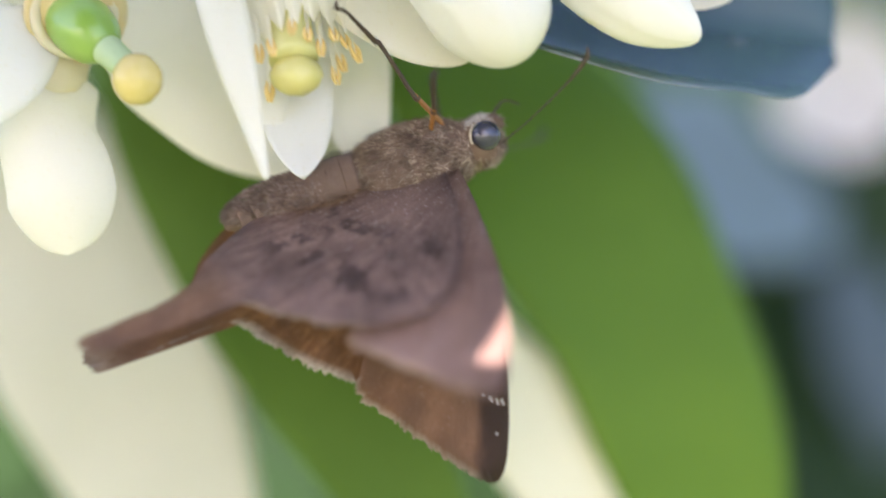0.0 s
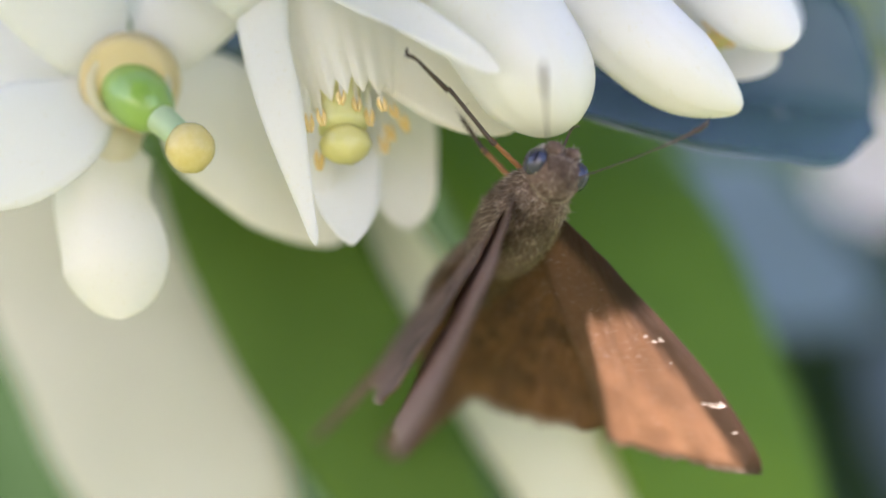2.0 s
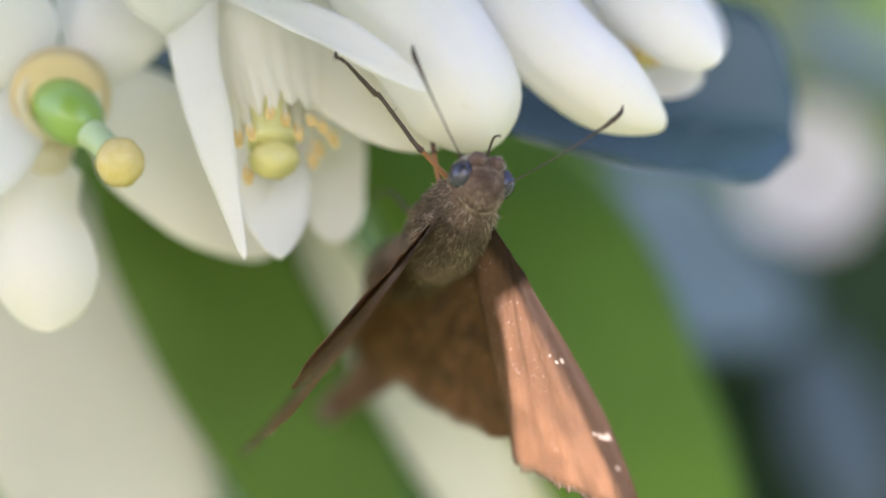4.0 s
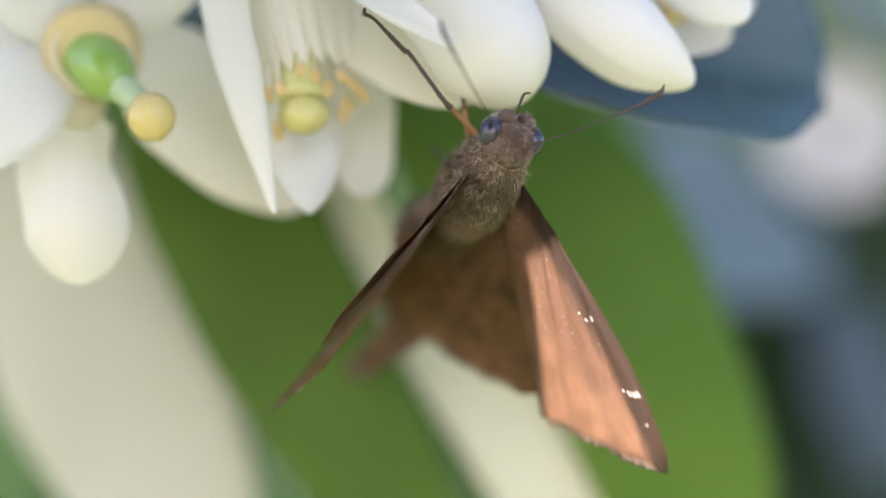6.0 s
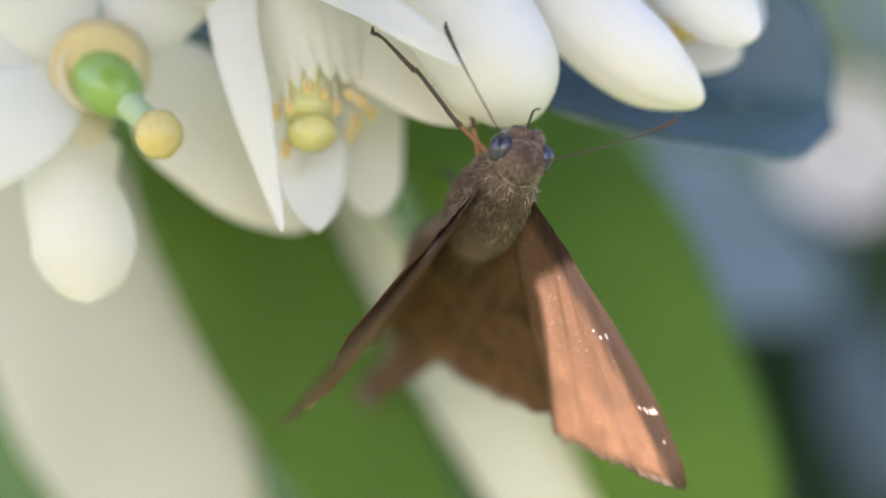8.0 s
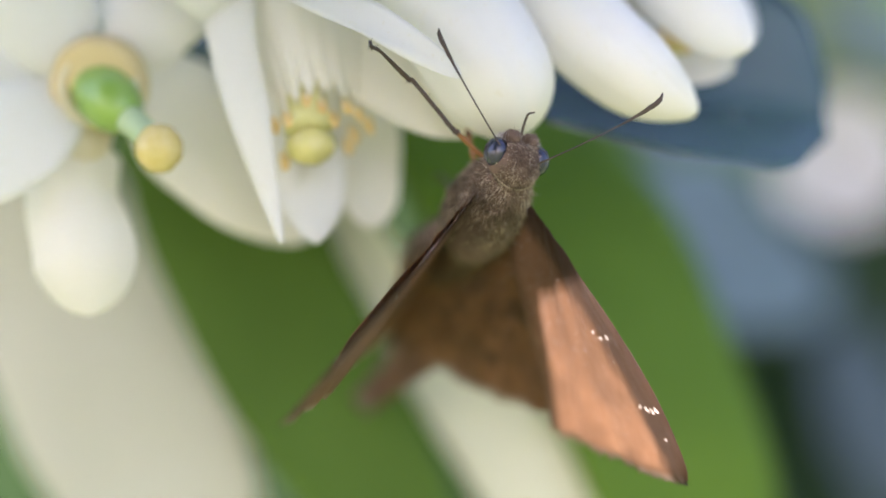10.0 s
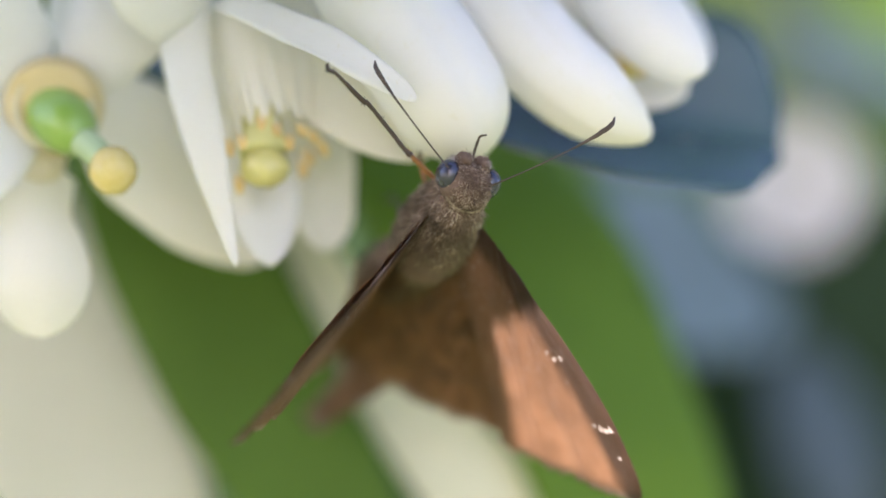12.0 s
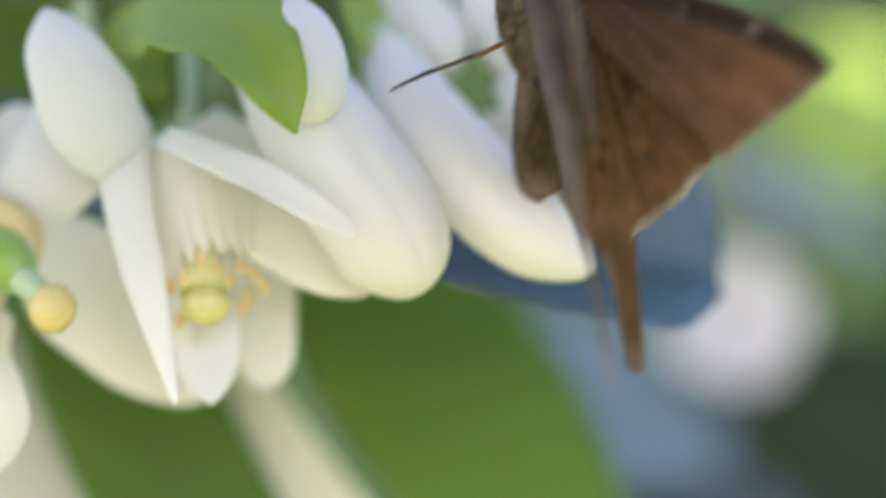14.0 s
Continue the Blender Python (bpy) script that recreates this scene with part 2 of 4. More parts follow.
EYE_RIM = plain_material("eye_rim", (0.42, 0.36, 0.27), (0.58, 0.51, 0.40), 2500, 0.7, 0.5)
COLLAR = plain_material("collar_scales", (0.20, 0.155, 0.10), (0.46, 0.38, 0.27), 2200, 0.8, 0.5)
LEG = plain_material("leg", (0.030, 0.019, 0.014), (0.07, 0.042, 0.026), 2000, 0.5, 0.4)
LEG_ORANGE = plain_material("leg_orange", (0.20, 0.085, 0.026), (0.34, 0.150, 0.045), 2000, 0.5, 0.4)
SPOT = plain_material("wing_spot", (0.26, 0.21, 0.17), (0.44, 0.38, 0.32), 3000, 0.5, 0.4)
GRASS = plain_material("grass_soil", (0.05, 0.09, 0.02), (0.12, 0.13, 0.05), 6, 0.9, 0.3)
FOLIAGE = plain_material("far_foliage", (0.020, 0.050, 0.018), (0.060, 0.11, 0.035), 9, 0.7, 0.3)
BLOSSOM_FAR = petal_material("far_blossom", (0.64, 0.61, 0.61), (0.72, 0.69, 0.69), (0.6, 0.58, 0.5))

for m_ in (WING_UPPER, WING_UNDER, FOREWING_UNDER, HINDWING_UPPER):
    m_.node_tree.nodes["Principled BSDF"].inputs["Anisotropic"].default_value = 0.3


# ---------- builders ----------
def thing(name, at, label, category, group="", kind=""):
    """An Empty at a place in millimetres that parents the parts of a thing."""
    ob = new(name)
    ob.empty_display_size = 0.002
    ob.location = HOME + Vector(at) * MM
    return tagged(ob, label, category, group, kind)


def part(name, bm, materials, parent, label="", local=False, kind=""):
    """Links a bmesh in millimetres as one mesh under a thing or part. local: already in the parent's space."""
    me = bpy.data.meshes.new(name)
    origin = Vector((0, 0, 0))
    if parent and not local:
        p = parent
        while p:
            origin += p.location
            p = p.parent
        origin = (origin - HOME) / MM
    for v in bm.verts:
        v.co = (v.co - origin) * MM
    bm.normal_update()
    bm.to_mesh(me)
    bm.free()
    for m in materials if isinstance(materials, (list, tuple)) else [materials]:
        me.materials.append(m)
    me.shade_smooth()
    ob = new(name, me)
    ob.parent = parent
    return tagged(ob, label, kind=kind)


def curve_through(points, steps, ease=1.0):
    """Catmull-Rom samples through points of any size; ease above 1 packs them towards the end."""
    p = [np.array(q, float) for q in points]
    if len(p) == 2:
        return [p[0] + (p[1] - p[0]) * (1 - (1 - i / steps) ** ease) for i in range(steps + 1)]
    p = [2 * p[0] - p[1], *p, 2 * p[-1] - p[-2]]
    out, n = [], len(p) - 3
    for i in range(steps + 1):
        s = min((1 - (1 - i / steps) ** ease) * n, n - 1e-6)
        k, f = int(s), s - int(s)
        a, b, c, d = p[k:k + 4]
        out.append(0.5 * (2 * b + (c - a) * f + (2 * a - 5 * b + 4 * c - d) * f * f + (3 * b - a - 3 * c + d) * f ** 3))
    return out


def sheet(spine, widths, face, cup=0.0, fold=0.0, thick=0.5, wave=0.0, tip=0.0, steps=26, across=12, seed=0, twist=0.0, blunt=0.22):
    """A petal or leaf: a thick blade along a spine; face: the way its upper side looks; cup: how far the rims lift;
    fold: crease along the midrib; wave: uneven rims; twist: degrees of turn towards the tip; blunt: the rounded share."""
    rng = random.Random(seed)
    line = [Vector(q) for q in curve_through(spine, steps, 1.6)]
    wide = [max(float(w[0]), 0.02) for w in curve_through([(w,) for w in widths], steps, 1.6)]
    phase = [rng.uniform(0, 6.28) for _ in range(6)]
    bm = bmesh.new()
    top, low = [], []
    for i, c in enumerate(line):
        t = 1 - (1 - i / steps) ** 1.6
        tangent = (line[min(i + 1, steps)] - line[max(i - 1, 0)]).normalized()
        side = tangent.cross(Vector(face)).normalized()
        side = Matrix.Rotation(radians(twist) * t, 3, tangent) @ side
        nrm = side.cross(tangent).normalized()
        w = wide[i]
        if blunt and t > 1 - blunt:
            w = max(w * max(0.0, 1 - ((t - 1 + blunt) / blunt) ** 2.5) ** 0.42, 0.03)
        row_t, row_l = [], []
        for j in range(across + 1):
            s = 2 * j / across - 1
            a = abs(s)
            lift = cup * w * (a ** 2) + fold * w * a
            lift += wave * (math.sin(7 * t + phase[0] + (2 if s > 0 else 0)) + 0.6 * math.sin(15 * t + phase[1] * s)) * a ** 2
            edge = w * (1 + 0.025 * wave * math.sin(19 * t + phase[2] + s))
            p = c + side * s * edge + nrm * (lift + tip * t ** 3)
            th = 0.5 * thick * (1 - 0.8 * a ** 3) * (1 - 0.5 * t ** 4)
            row_t.append(bm.verts.new(p + nrm * th))
            row_l.append(bm.verts.new(p - nrm * th))
        top.append(row_t)
        low.append(row_l)
    for i in range(steps):
        for j in range(across):
            bm.faces.new((top[i][j], top[i][j + 1], top[i + 1][j + 1], top[i + 1][j]))
            bm.faces.new((low[i][j], low[i + 1][j], low[i + 1][j + 1], low[i][j + 1]))
        bm.faces.new((top[i][0], top[i + 1][0], low[i + 1][0], low[i][0]))
        bm.faces.new((top[i][across], low[i][across], low[i + 1][across], top[i + 1][across]))
    for r, flip in ((0, 1), (steps, 0)):
        for j in range(across):
            q = (top[r][j], low[r][j], low[r][j + 1], top[r][j + 1])
            bm.faces.new(q if flip else q[::-1])
    bmesh.ops.recalc_face_normals(bm, faces=bm.faces)
    return bm


def tube(spine, radii, sides=12, flat=1.0, seams=0, depth=0.0, steps=24, face=(0, -1, 0), bm=None, rough=0.0, seed=0, blunt=0.0):
    """A round solid along a spine; seams: grooves round it, as on a bud."""
    rng = random.Random(seed)
    ease = 1.7 if blunt else 1.0
    line = [Vector(q) for q in curve_through(spine, steps, ease)]
    rad = [max(float(r[0]), 0.004) for r in curve_through([(r,) for r in radii], steps, ease)]
    if blunt:
        for i in range(steps + 1):
            t = 1 - (1 - i / steps) ** ease
            if t > 1 - blunt:
                rad[i] = max(rad[i] * max(0.0, 1 - ((t - 1 + blunt) / blunt) ** 2.3) ** 0.48, 0.02)
    bm = bm or bmesh.new()
    rings = []
    for i, c in enumerate(line):
        tangent = (line[min(i + 1, steps)] - line[max(i - 1, 0)]).normalized()
        side = tangent.cross(Vector(face)).normalized()
        up = side.cross(tangent).normalized()
        ring = []
        for j in range(sides):
            a = 2 * math.pi * j / sides
            r = rad[i] * (1 + rough * rng.uniform(-1, 1))
            if seams:
                r *= 1 - depth * math.exp(-((((a * seams / (2 * math.pi)) % 1) - 0.5) * 9) ** 2)
            ring.append(bm.verts.new(c + side * math.cos(a) * r + up * math.sin(a) * r * flat))
        rings.append(ring)
    for i in range(steps):
        for j in range(sides):
            k = (j + 1) % sides
            bm.faces.new((rings[i][j], rings[i][k], rings[i + 1][k], rings[i + 1][j]))
    bm.faces.new(rings[0][::-1])
    bm.faces.new(rings[-1])
    return bm


def ball(at, r, squash=(1, 1, 1), bm=None, turn=None, seg=24, bumps=0.0, seed=0):
    bm = bm or bmesh.new()
    m = Matrix.Translation(at) @ (turn or Matrix()) @ Matrix.Diagonal((*(Vector(squash) * r), 1))
    made = bmesh.ops.create_uvsphere(bm, u_segments=seg, v_segments=seg // 2, radius=1, matrix=m)
    if bumps:
        for v in made["verts"]:
            v.co += (v.co - Vector(at)) * bumps * noise.noise(v.co * 1.7 + Vector((seed, 0, 0)))
    return bm


# ---------- setting ----------
def ground():
    bm = bmesh.new()
    n = 60
    rows = []
    for i in range(n + 1):
        row = []
        for j in range(n + 1):
            u, v = 2 * i / n - 1, 2 * j / n - 1
            x, y = 300e3 * u * abs(u) ** 2, 300e3 * v * abs(v) ** 2
            row.append(bm.verts.new((x, y, -1200 + 25 * noise.noise(Vector((x, y, 0)) * 0.002))))
        rows.append(row)
    for i in range(n):
        for j in range(n):
            bm.faces.new((rows[i][j], rows[i + 1][j], rows[i + 1][j + 1], rows[i][j + 1]))
    ob = part("ground", bm, GRASS, None)
    ob.location = HOME
    tagged(ob, "rough grassy ground below the citrus shrub", "ground", kind="structure")


def far_hedge():
    """A leafy shrub far behind the blossom, out of focus, and a dense hedge behind it, both standing on the ground."""
    rng = random.Random(5)
    bm = bmesh.new()
    k = 0
    while k < 3600:
        q = Vector((rng.uniform(-1, 1), rng.uniform(-1, 1), rng.uniform(-1, 1)))
        if q.length > 1 + 0.25 * noise.noise(q * 3) or q.length < 0.35:
            continue
        k += 1
        c = Vector((q.x * 560, 680 + q.y * 270, -90 + q.z * 560))
        d = Vector((rng.uniform(-1, 1), rng.uniform(-0.5, 0.5), rng.uniform(-1, 0.4))).normalized()
        f = Vector((rng.uniform(-0.6, 0.6), -1, rng.uniform(-0.2, 1.0))).normalized()
        s = d.cross(f).normalized()
        L, w = rng.uniform(35, 70), rng.uniform(9, 17)
        pts = [c + d * L * a + s * w * b + f * h for a, b, h in ((-0.5, 0, 0), (-0.2, 0.8, 2), (0.15, 0.9, 2), (0.5, 0, -3), (0.15, -0.9, 2), (-0.2, -0.8, 2))]
        mid = [bm.verts.new(c + d * L * a) for a in (-0.2, 0.15)]
        v = [bm.verts.new(p) for p in pts]
        for fc in ((v[0], v[1], mid[0]), (v[1], v[2], mid[1], mid[0]), (v[2], v[3], mid[1]), (v[3], v[4], mid[1]), (v[4], v[5], mid[0], mid[1]), (v[5], v[0], mid[0])):
            bm.faces.new(fc)
    # shade inside the shrub comes from the darkened leaf colour
    ob = part("far_foliage", bm, SHADE_DARK_LEAF, None)
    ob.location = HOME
    tagged(ob, "dense citrus foliage far out of focus, coloured dark for shade", "foliage", kind="stuff")
    stem = thing("shrub_stem", (20, 700, -1200), "shaded woody stems of the shrub behind the blossom", "shrub")
    for k in range(7):
        a = 0.9 * k
        top = Vector((math.cos(a) * 300, 700 + math.sin(a) * 140, -160 + 60 * (k % 3)))
        foot = Vector((20 + 40 * math.cos(a), 700 + 40 * math.sin(a), -1225))
        part("stem", tube([foot, foot.lerp(top, 0.5) + Vector((0, 0, 90)), top], [16, 11, 4], 10, steps=12, rough=0.06, seed=k), BARK, stem)
    bm = bmesh.new()
    n, m = 64, 28
    rings = []
    for j in range(m + 1):
        e = math.pi / 2 * j / m
        ring = []
        for i in range(n):
            a = 2 * math.pi * i / n
            d = Vector((math.cos(a) * math.cos(e) ** 0.6, math.sin(a) * math.cos(e) ** 0.6, math.sin(e)))
            g = 1 + 0.10 * noise.noise(d * 5) + 0.06 * noise.noise(d * 14)
            ring.append(bm.verts.new((2100 * d.x * g, 1800 + 680 * d.y * g, -1240 + 2500 * d.z * g)))
        rings.append(ring)
    for j in range(m):
        for i in range(n):
            k = (i + 1) % n
            bm.faces.new((rings[j][i], rings[j][k], rings[j + 1][k], rings[j + 1][i]))
    bmesh.ops.remove_doubles(bm, verts=rings[m], dist=1.0)
    ob = part("backdrop", bm, FOLIAGE, None)
    ob.location = HOME
    tagged(ob, "dense shaded hedge standing behind the shrubs", "backdrop", kind="structure")


def leaf(spine, widths, face, material, label, parts=True, fold=0.12, cup=0.0, thick=0.45, wave=0.6, seed=0, group="citrus leaves", rib=True, tip=0.0):
    at = spine[0]
    ob = thing("citrus_leaf", at, label, "leaf", group)
    part("blade", sheet(spine, widths, face, cup, fold, thick, wave, tip, 30, 12, seed, blunt=0), material, ob)
    if rib:
        f = Vector(face).normalized()
        line = [Vector(q) - f * 0.25 for q in spine]
        part("midrib", tube(line, [max(widths) * 0.045 + 0.25, max(widths) * 0.03 + 0.2, 0.15], 8, steps=20), material, ob)
    return ob


ground()
far_hedge()

# leaves behind the blossom
leaf([(-20.5, 24.0, 20.8), (-14.4, 23.0, 4.0), (-9.1, 22.0, -7.1), (-1.7, 21.0, -19.0), (9.7, 21.0, -38.3)], [4, 7.2, 7.1, 6.8, 5, 1], (-0.15, -1, 0.45), GREEN_LEAF,
     "long smooth mid-green citrus leaf behind the blossom", seed=1, fold=0.02, wave=0.3)
leaf([(-2.3, 31.0, 26.0), (6.9, 30.0, 10.5), (17.4, 29.0, -3.8), (24.5, 28.0, -19.0), (30.9, 28.0, -41.5)], [4, 8.5, 10.6, 9.4, 8, 2], (0.15, -1, 0.75), BROAD_LEAF,
     "broad mid-green citrus leaf hanging behind the butterfly", seed=2, fold=0.03, wave=0.3)
leaf([(-36.6, 34.0, 15.0), (-30.1, 33.0, -1.1), (-25.3, 32.0, -10.8), (-20.4, 32.0, -20.4), (-12.4, 32.0, -38.4)], [5, 8.6, 9.0, 9.2, 8, 3], (-0.2, -1, 0.5), BRIGHTENED_LEAF,
     "pale silvery green citrus leaf, bright light put into its colour", seed=3, fold=0.02, wave=0.3)
leaf([(-9.5, 27.0, 10.4), (-2.9, 26.5, -0.4), (4.7, 26.0, -10.7), (12.5, 26.0, -20.1), (24.2, 26.0, -36.5)], [2.4, 2.8, 3.2, 4.2, 5, 3], (-0.2, -1, 0.5), BRIGHTENED_EDGE,
     "pale silvery green edge of a citrus leaf, light put into its colour", seed=4, fold=0.02, wave=0.3)
leaf([(-1.0, 11.0, 19.6), (7.6, 11.0, 15.2), (18.0, 12.0, 13.1), (25.5, 13.0, 12.3), (30.2, 13.0, 11.7), (33.6, 13.0, 11.1)], [1, 8.0, 10.6, 10.8, 9.6, 3.6], (0.0, -0.72, 0.69), DARK_LEAF,
     "dark glossy citrus leaf that mirrors the blue sky", seed=5, fold=0.30, cup=0.04, wave=0.25)
leaf([(21.4, 95.0, 6.9), (33.8, 95.0, 1.3), (48.0, 95.0, -4.9)], [6, 17, 6], (0, -0.55, 0.83), HAZE_TINTED_LEAF,
     "glossy leaf far out of focus, sky sheen put into its colour", seed=6)
leaf([(33.0, 110.0, -7.8), (55.8, 110.0, -15.6), (89.1, 110.0, -24.7)], [6, 30, 14], (0.1, -0.9, 0.3), SHADE_DARK_LEAF,
     "deep green leaf far out of focus, shade put into its colour", seed=7)
leaf([(50.2, 104.0, -7.6), (55.0, 104.0, -18.5), (59.8, 104.0, -33.2)], [3, 7, 3], (0, -0.6, 0.8), SKY_TINTED_LEAF,
     "glossy leaf far out of focus, slate blue sky reflection in its colour", seed=13)
leaf([(40.2, 120.0, 33.8), (49.7, 120.0, 27.1), (65.2, 120.0, 19.0)], [6, 18, 8], (0.0, -0.8, 0.6), FAR_LEAF,
     "yellow-green leaf in open shade far out of focus", seed=8)
leaf([(62.8, 125.0, 45.2), (67.9, 125.0, 38.2), (77.3, 125.0, 32.7)], [5, 13, 5], (0.0, -0.8, 0.6), YOUNG_LEAF,
     "light yellow-green leaf far out of focus", seed=10)
leaf([(48.6, 112.0, 31.5), (55.4, 112.0, 27.3), (62.2, 112.0, 25.1), (70.5, 112.0, 20.6)], [2, 5, 5, 2], (0.0, -0.7, 0.7), HAZE_TINTED_LEAF,
     "leaf edge far out of focus, grey-green colour standing for haze", seed=14)
leaf([(-49.4, 80.0, -9.3), (-45.8, 80.0, -18.7), (-42.3, 80.0, -32.7)], [6, 14, 8], (0.1, -0.9, 0.3), SHADE_DARK_LEAF,
     "deep green leaf far out of focus, darkened in colour for shade", seed=9)


leaf([(-24.1, 21.0, 25.4), (-17.7, 20.0, 20.3), (-15.0, 20.0, 17.1), (-13.7, 20.0, 14.0)], [1, 3.2, 3.4, 0.6], (0.0, -0.6, 0.8), DARK_LEAF,
     "small dark glossy leaf between the flowers", seed=12)


def far_blossom(at, r, seed):
    ob = thing("distant_blossom", at, "white citrus blossom far out of focus", "flower", "distant blossoms")
    rng = random.Random(seed)
    for k in range(5):
        a = k * 1.2566 + rng.uniform(-0.2, 0.2)
        d = Vector((math.cos(a), -0.35, math.sin(a)))
        c = Vector(at)
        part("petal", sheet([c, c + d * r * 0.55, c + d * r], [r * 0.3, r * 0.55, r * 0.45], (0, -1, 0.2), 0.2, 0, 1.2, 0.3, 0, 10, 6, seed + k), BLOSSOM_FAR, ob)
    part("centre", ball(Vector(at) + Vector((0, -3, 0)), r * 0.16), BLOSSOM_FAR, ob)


far_blossom((47.0, 85.0, 10.7), 7.6, 11)


# ---------- blossom ----------
def stamen(base, tip, ob, width=0.35, seed=0):
    b, t = Vector(base), Vector(tip)
    mid = b.lerp(t, 0.55) + Vector((0, -0.3, 0.2))
    f = part("filament", tube([b, mid, t], [width, width * 0.8, width * 0.35], 8, 0.6, steps=8), FILAMENT, ob)
    d = (t - b).normalized()
    side = d.cross(Vector((0.2, -1, 0.1))).normalized()
    bm = tube([t - d * 0.75 + side * 0.14, t + side * 0.2, t + d * 0.8 + side * 0.1], [0.09, 0.19, 0.09], 8, steps=6, rough=0.12, seed=seed)
    tube([t - d * 0.75 - side * 0.14, t - side * 0.2, t + d * 0.8 - side * 0.1], [0.09, 0.19, 0.09], 8, steps=6, bm=bm, rough=0.12, seed=seed + 1)
    part("anther", bm, ANTHER, f, "orange-yellow pollen sac")


def flower_open():
    """Flower turned to the viewer that has shed its stamens: green ovary, style and yellow stigma."""
    c = (-22.6, 3.0, 12.4)
    ob = thing("citrus_flower", c, "open white citrus flower with green ovary and yellow stigma", "flower", "citrus flowers")
    part("petal", sheet([(-24.0, 4.0, 8.1), (-24.4, 1.0, 4.1), (-23.3, -1.0, -0.4), (-22.6, 0.0, -4.7)], [3.1, 3.65, 3.9, 3.7], (0, -1, -0.15), -0.5, 0, 1.6, 0.1, 0, 30, 14, 1, blunt=0.36), PETAL_CREAM, ob)
    part("petal", sheet([(-24.8, 4.0, 11.4), (-28.3, 1.0, 8.8), (-35.2, -1.0, 4.5)], [1.9, 4.4, 4.2], (0.1, -1, 0.35), 0.12, 0, 1.1, 0.2, 0, 28, 12, 2, blunt=0.4), PETAL, ob)
    part("petal", sheet([(-23.9, 5.0, 13.4), (-26.1, 3.0, 16.5), (-29.2, 2.0, 21.3), (-31.4, 3.0, 26.0)], [1.9, 3.7, 4.8, 3.6], (0, -1, 0.1), -0.12, 0, 1.1, 0.2, 0, 28, 12, 3, blunt=0.4), PETAL, ob)
    part("petal", sheet([(-21.7, 5.0, 13.8), (-19.2, 4.0, 17.2), (-16.4, 5.0, 21.3), (-14.5, 7.0, 24.9)], [1.8, 3.5, 4.2, 3.2], (0, -1, 0.1), -0.2, 0, 1.1, 0.2, 0, 28, 12, 4, blunt=0.4), PETAL, ob)
    part("petal", sheet([(-20.7, 6.0, 13.0), (-17.5, 8.0, 10.6), (-12.7, 9.0, 6.3), (-6.9, 10.0, 1.3)], [2.6, 4.7, 4.5, 2.9], (0.15, -1, 0.2), 0.16, 0, 1.1, 0.2, 0, 30, 12, 5, blunt=0.35), PETAL_CREAM, ob)
    part("petal", sheet([(-27.8, 9.0, 14.1), (-32.1, 9.0, 14.9), (-38.4, 9.0, 14.5)], [1.9, 3.8, 3.2], (0.0, -1, 0.45), 0.1, 0, 1.0, 0.2, 0, 24, 12, 6, blunt=0.4), PETAL, ob)
    bm = tube([Vector(c) + Vector((0, 3, 1.2)), Vector(c) + Vector((0, 1.0, 0.3)), Vector(c) + Vector((0.1, -0.6, -0.1)), Vector(c) + Vector((0.1, -1.0, -0.2))], [3.0, 3.7, 3.45, 2.4], 28, steps=14, face=(1, 0, 0))
    part("receptacle", bm, RECEPTACLE, ob, "cream-yellow receptacle ring")
    a, b, d = Vector((-23.7, 5.0, 12.9)), Vector((-21.8, 2.0, 11.3)), Vector((-20.0, 0.4, 9.7))
    part("ovary", tube([a, a.lerp(b, 0.5), b, b.lerp(d, 0.6), d], [1.7, 2.2, 2.3, 1.95, 1.15], 28, steps=22), OVARY, ob, "shiny green ovary")
    e = Vector((-18.2, -1.4, 8.2))
    part("style", tube([d - (e - d) * 0.35, d, e], [1.35, 1.15, 1.0], 18, steps=10), STYLE, ob, "pale green style")
    part("stigma", ball(Vector((-17.6, -2.0, 7.5)), 1.78, (1, 1, 1.02), bumps=0.05), STIGMA, ob, "wet yellow stigma")
    part("petal_base", sheet([(-23.2, 4.5, 10.8), (-23.8, 2.6, 8.5), (-24.0, 2.2, 6.2)], [2.0, 2.2, 1.7], (0, -1, -0.1), -0.45, 0, 0.9, 0.1, 0, 20, 10, 9, blunt=0.6), PETAL_BASE, ob, "cream-yellow base of the hanging petal")
    ring = bmesh.new()
    loops = []
    for i in range(36):
        a = 2 * math.pi * i / 36
        d = Vector((math.cos(a), 0, math.sin(a)))
        loops.append([ring.verts.new(Vector(c) + Vector((0.1, -0.9, -0.2)) + d * (2.75 + 0.42 * math.cos(b)) + Vector((0, 0.36 * math.sin(b), 0))) for b in (0, 1.05, 2.09, 3.14, 4.19, 5.24)])
    for i in range(36):
        p, q = loops[i], loops[(i + 1) % 36]
        for j in range(6):
            ring.faces.new((p[j], q[j], q[(j + 1) % 6], p[(j + 1) % 6]))
    part("nectar_disc", ring, PETAL_BASE, ob, "pale raised ring round the ovary")
    return ob


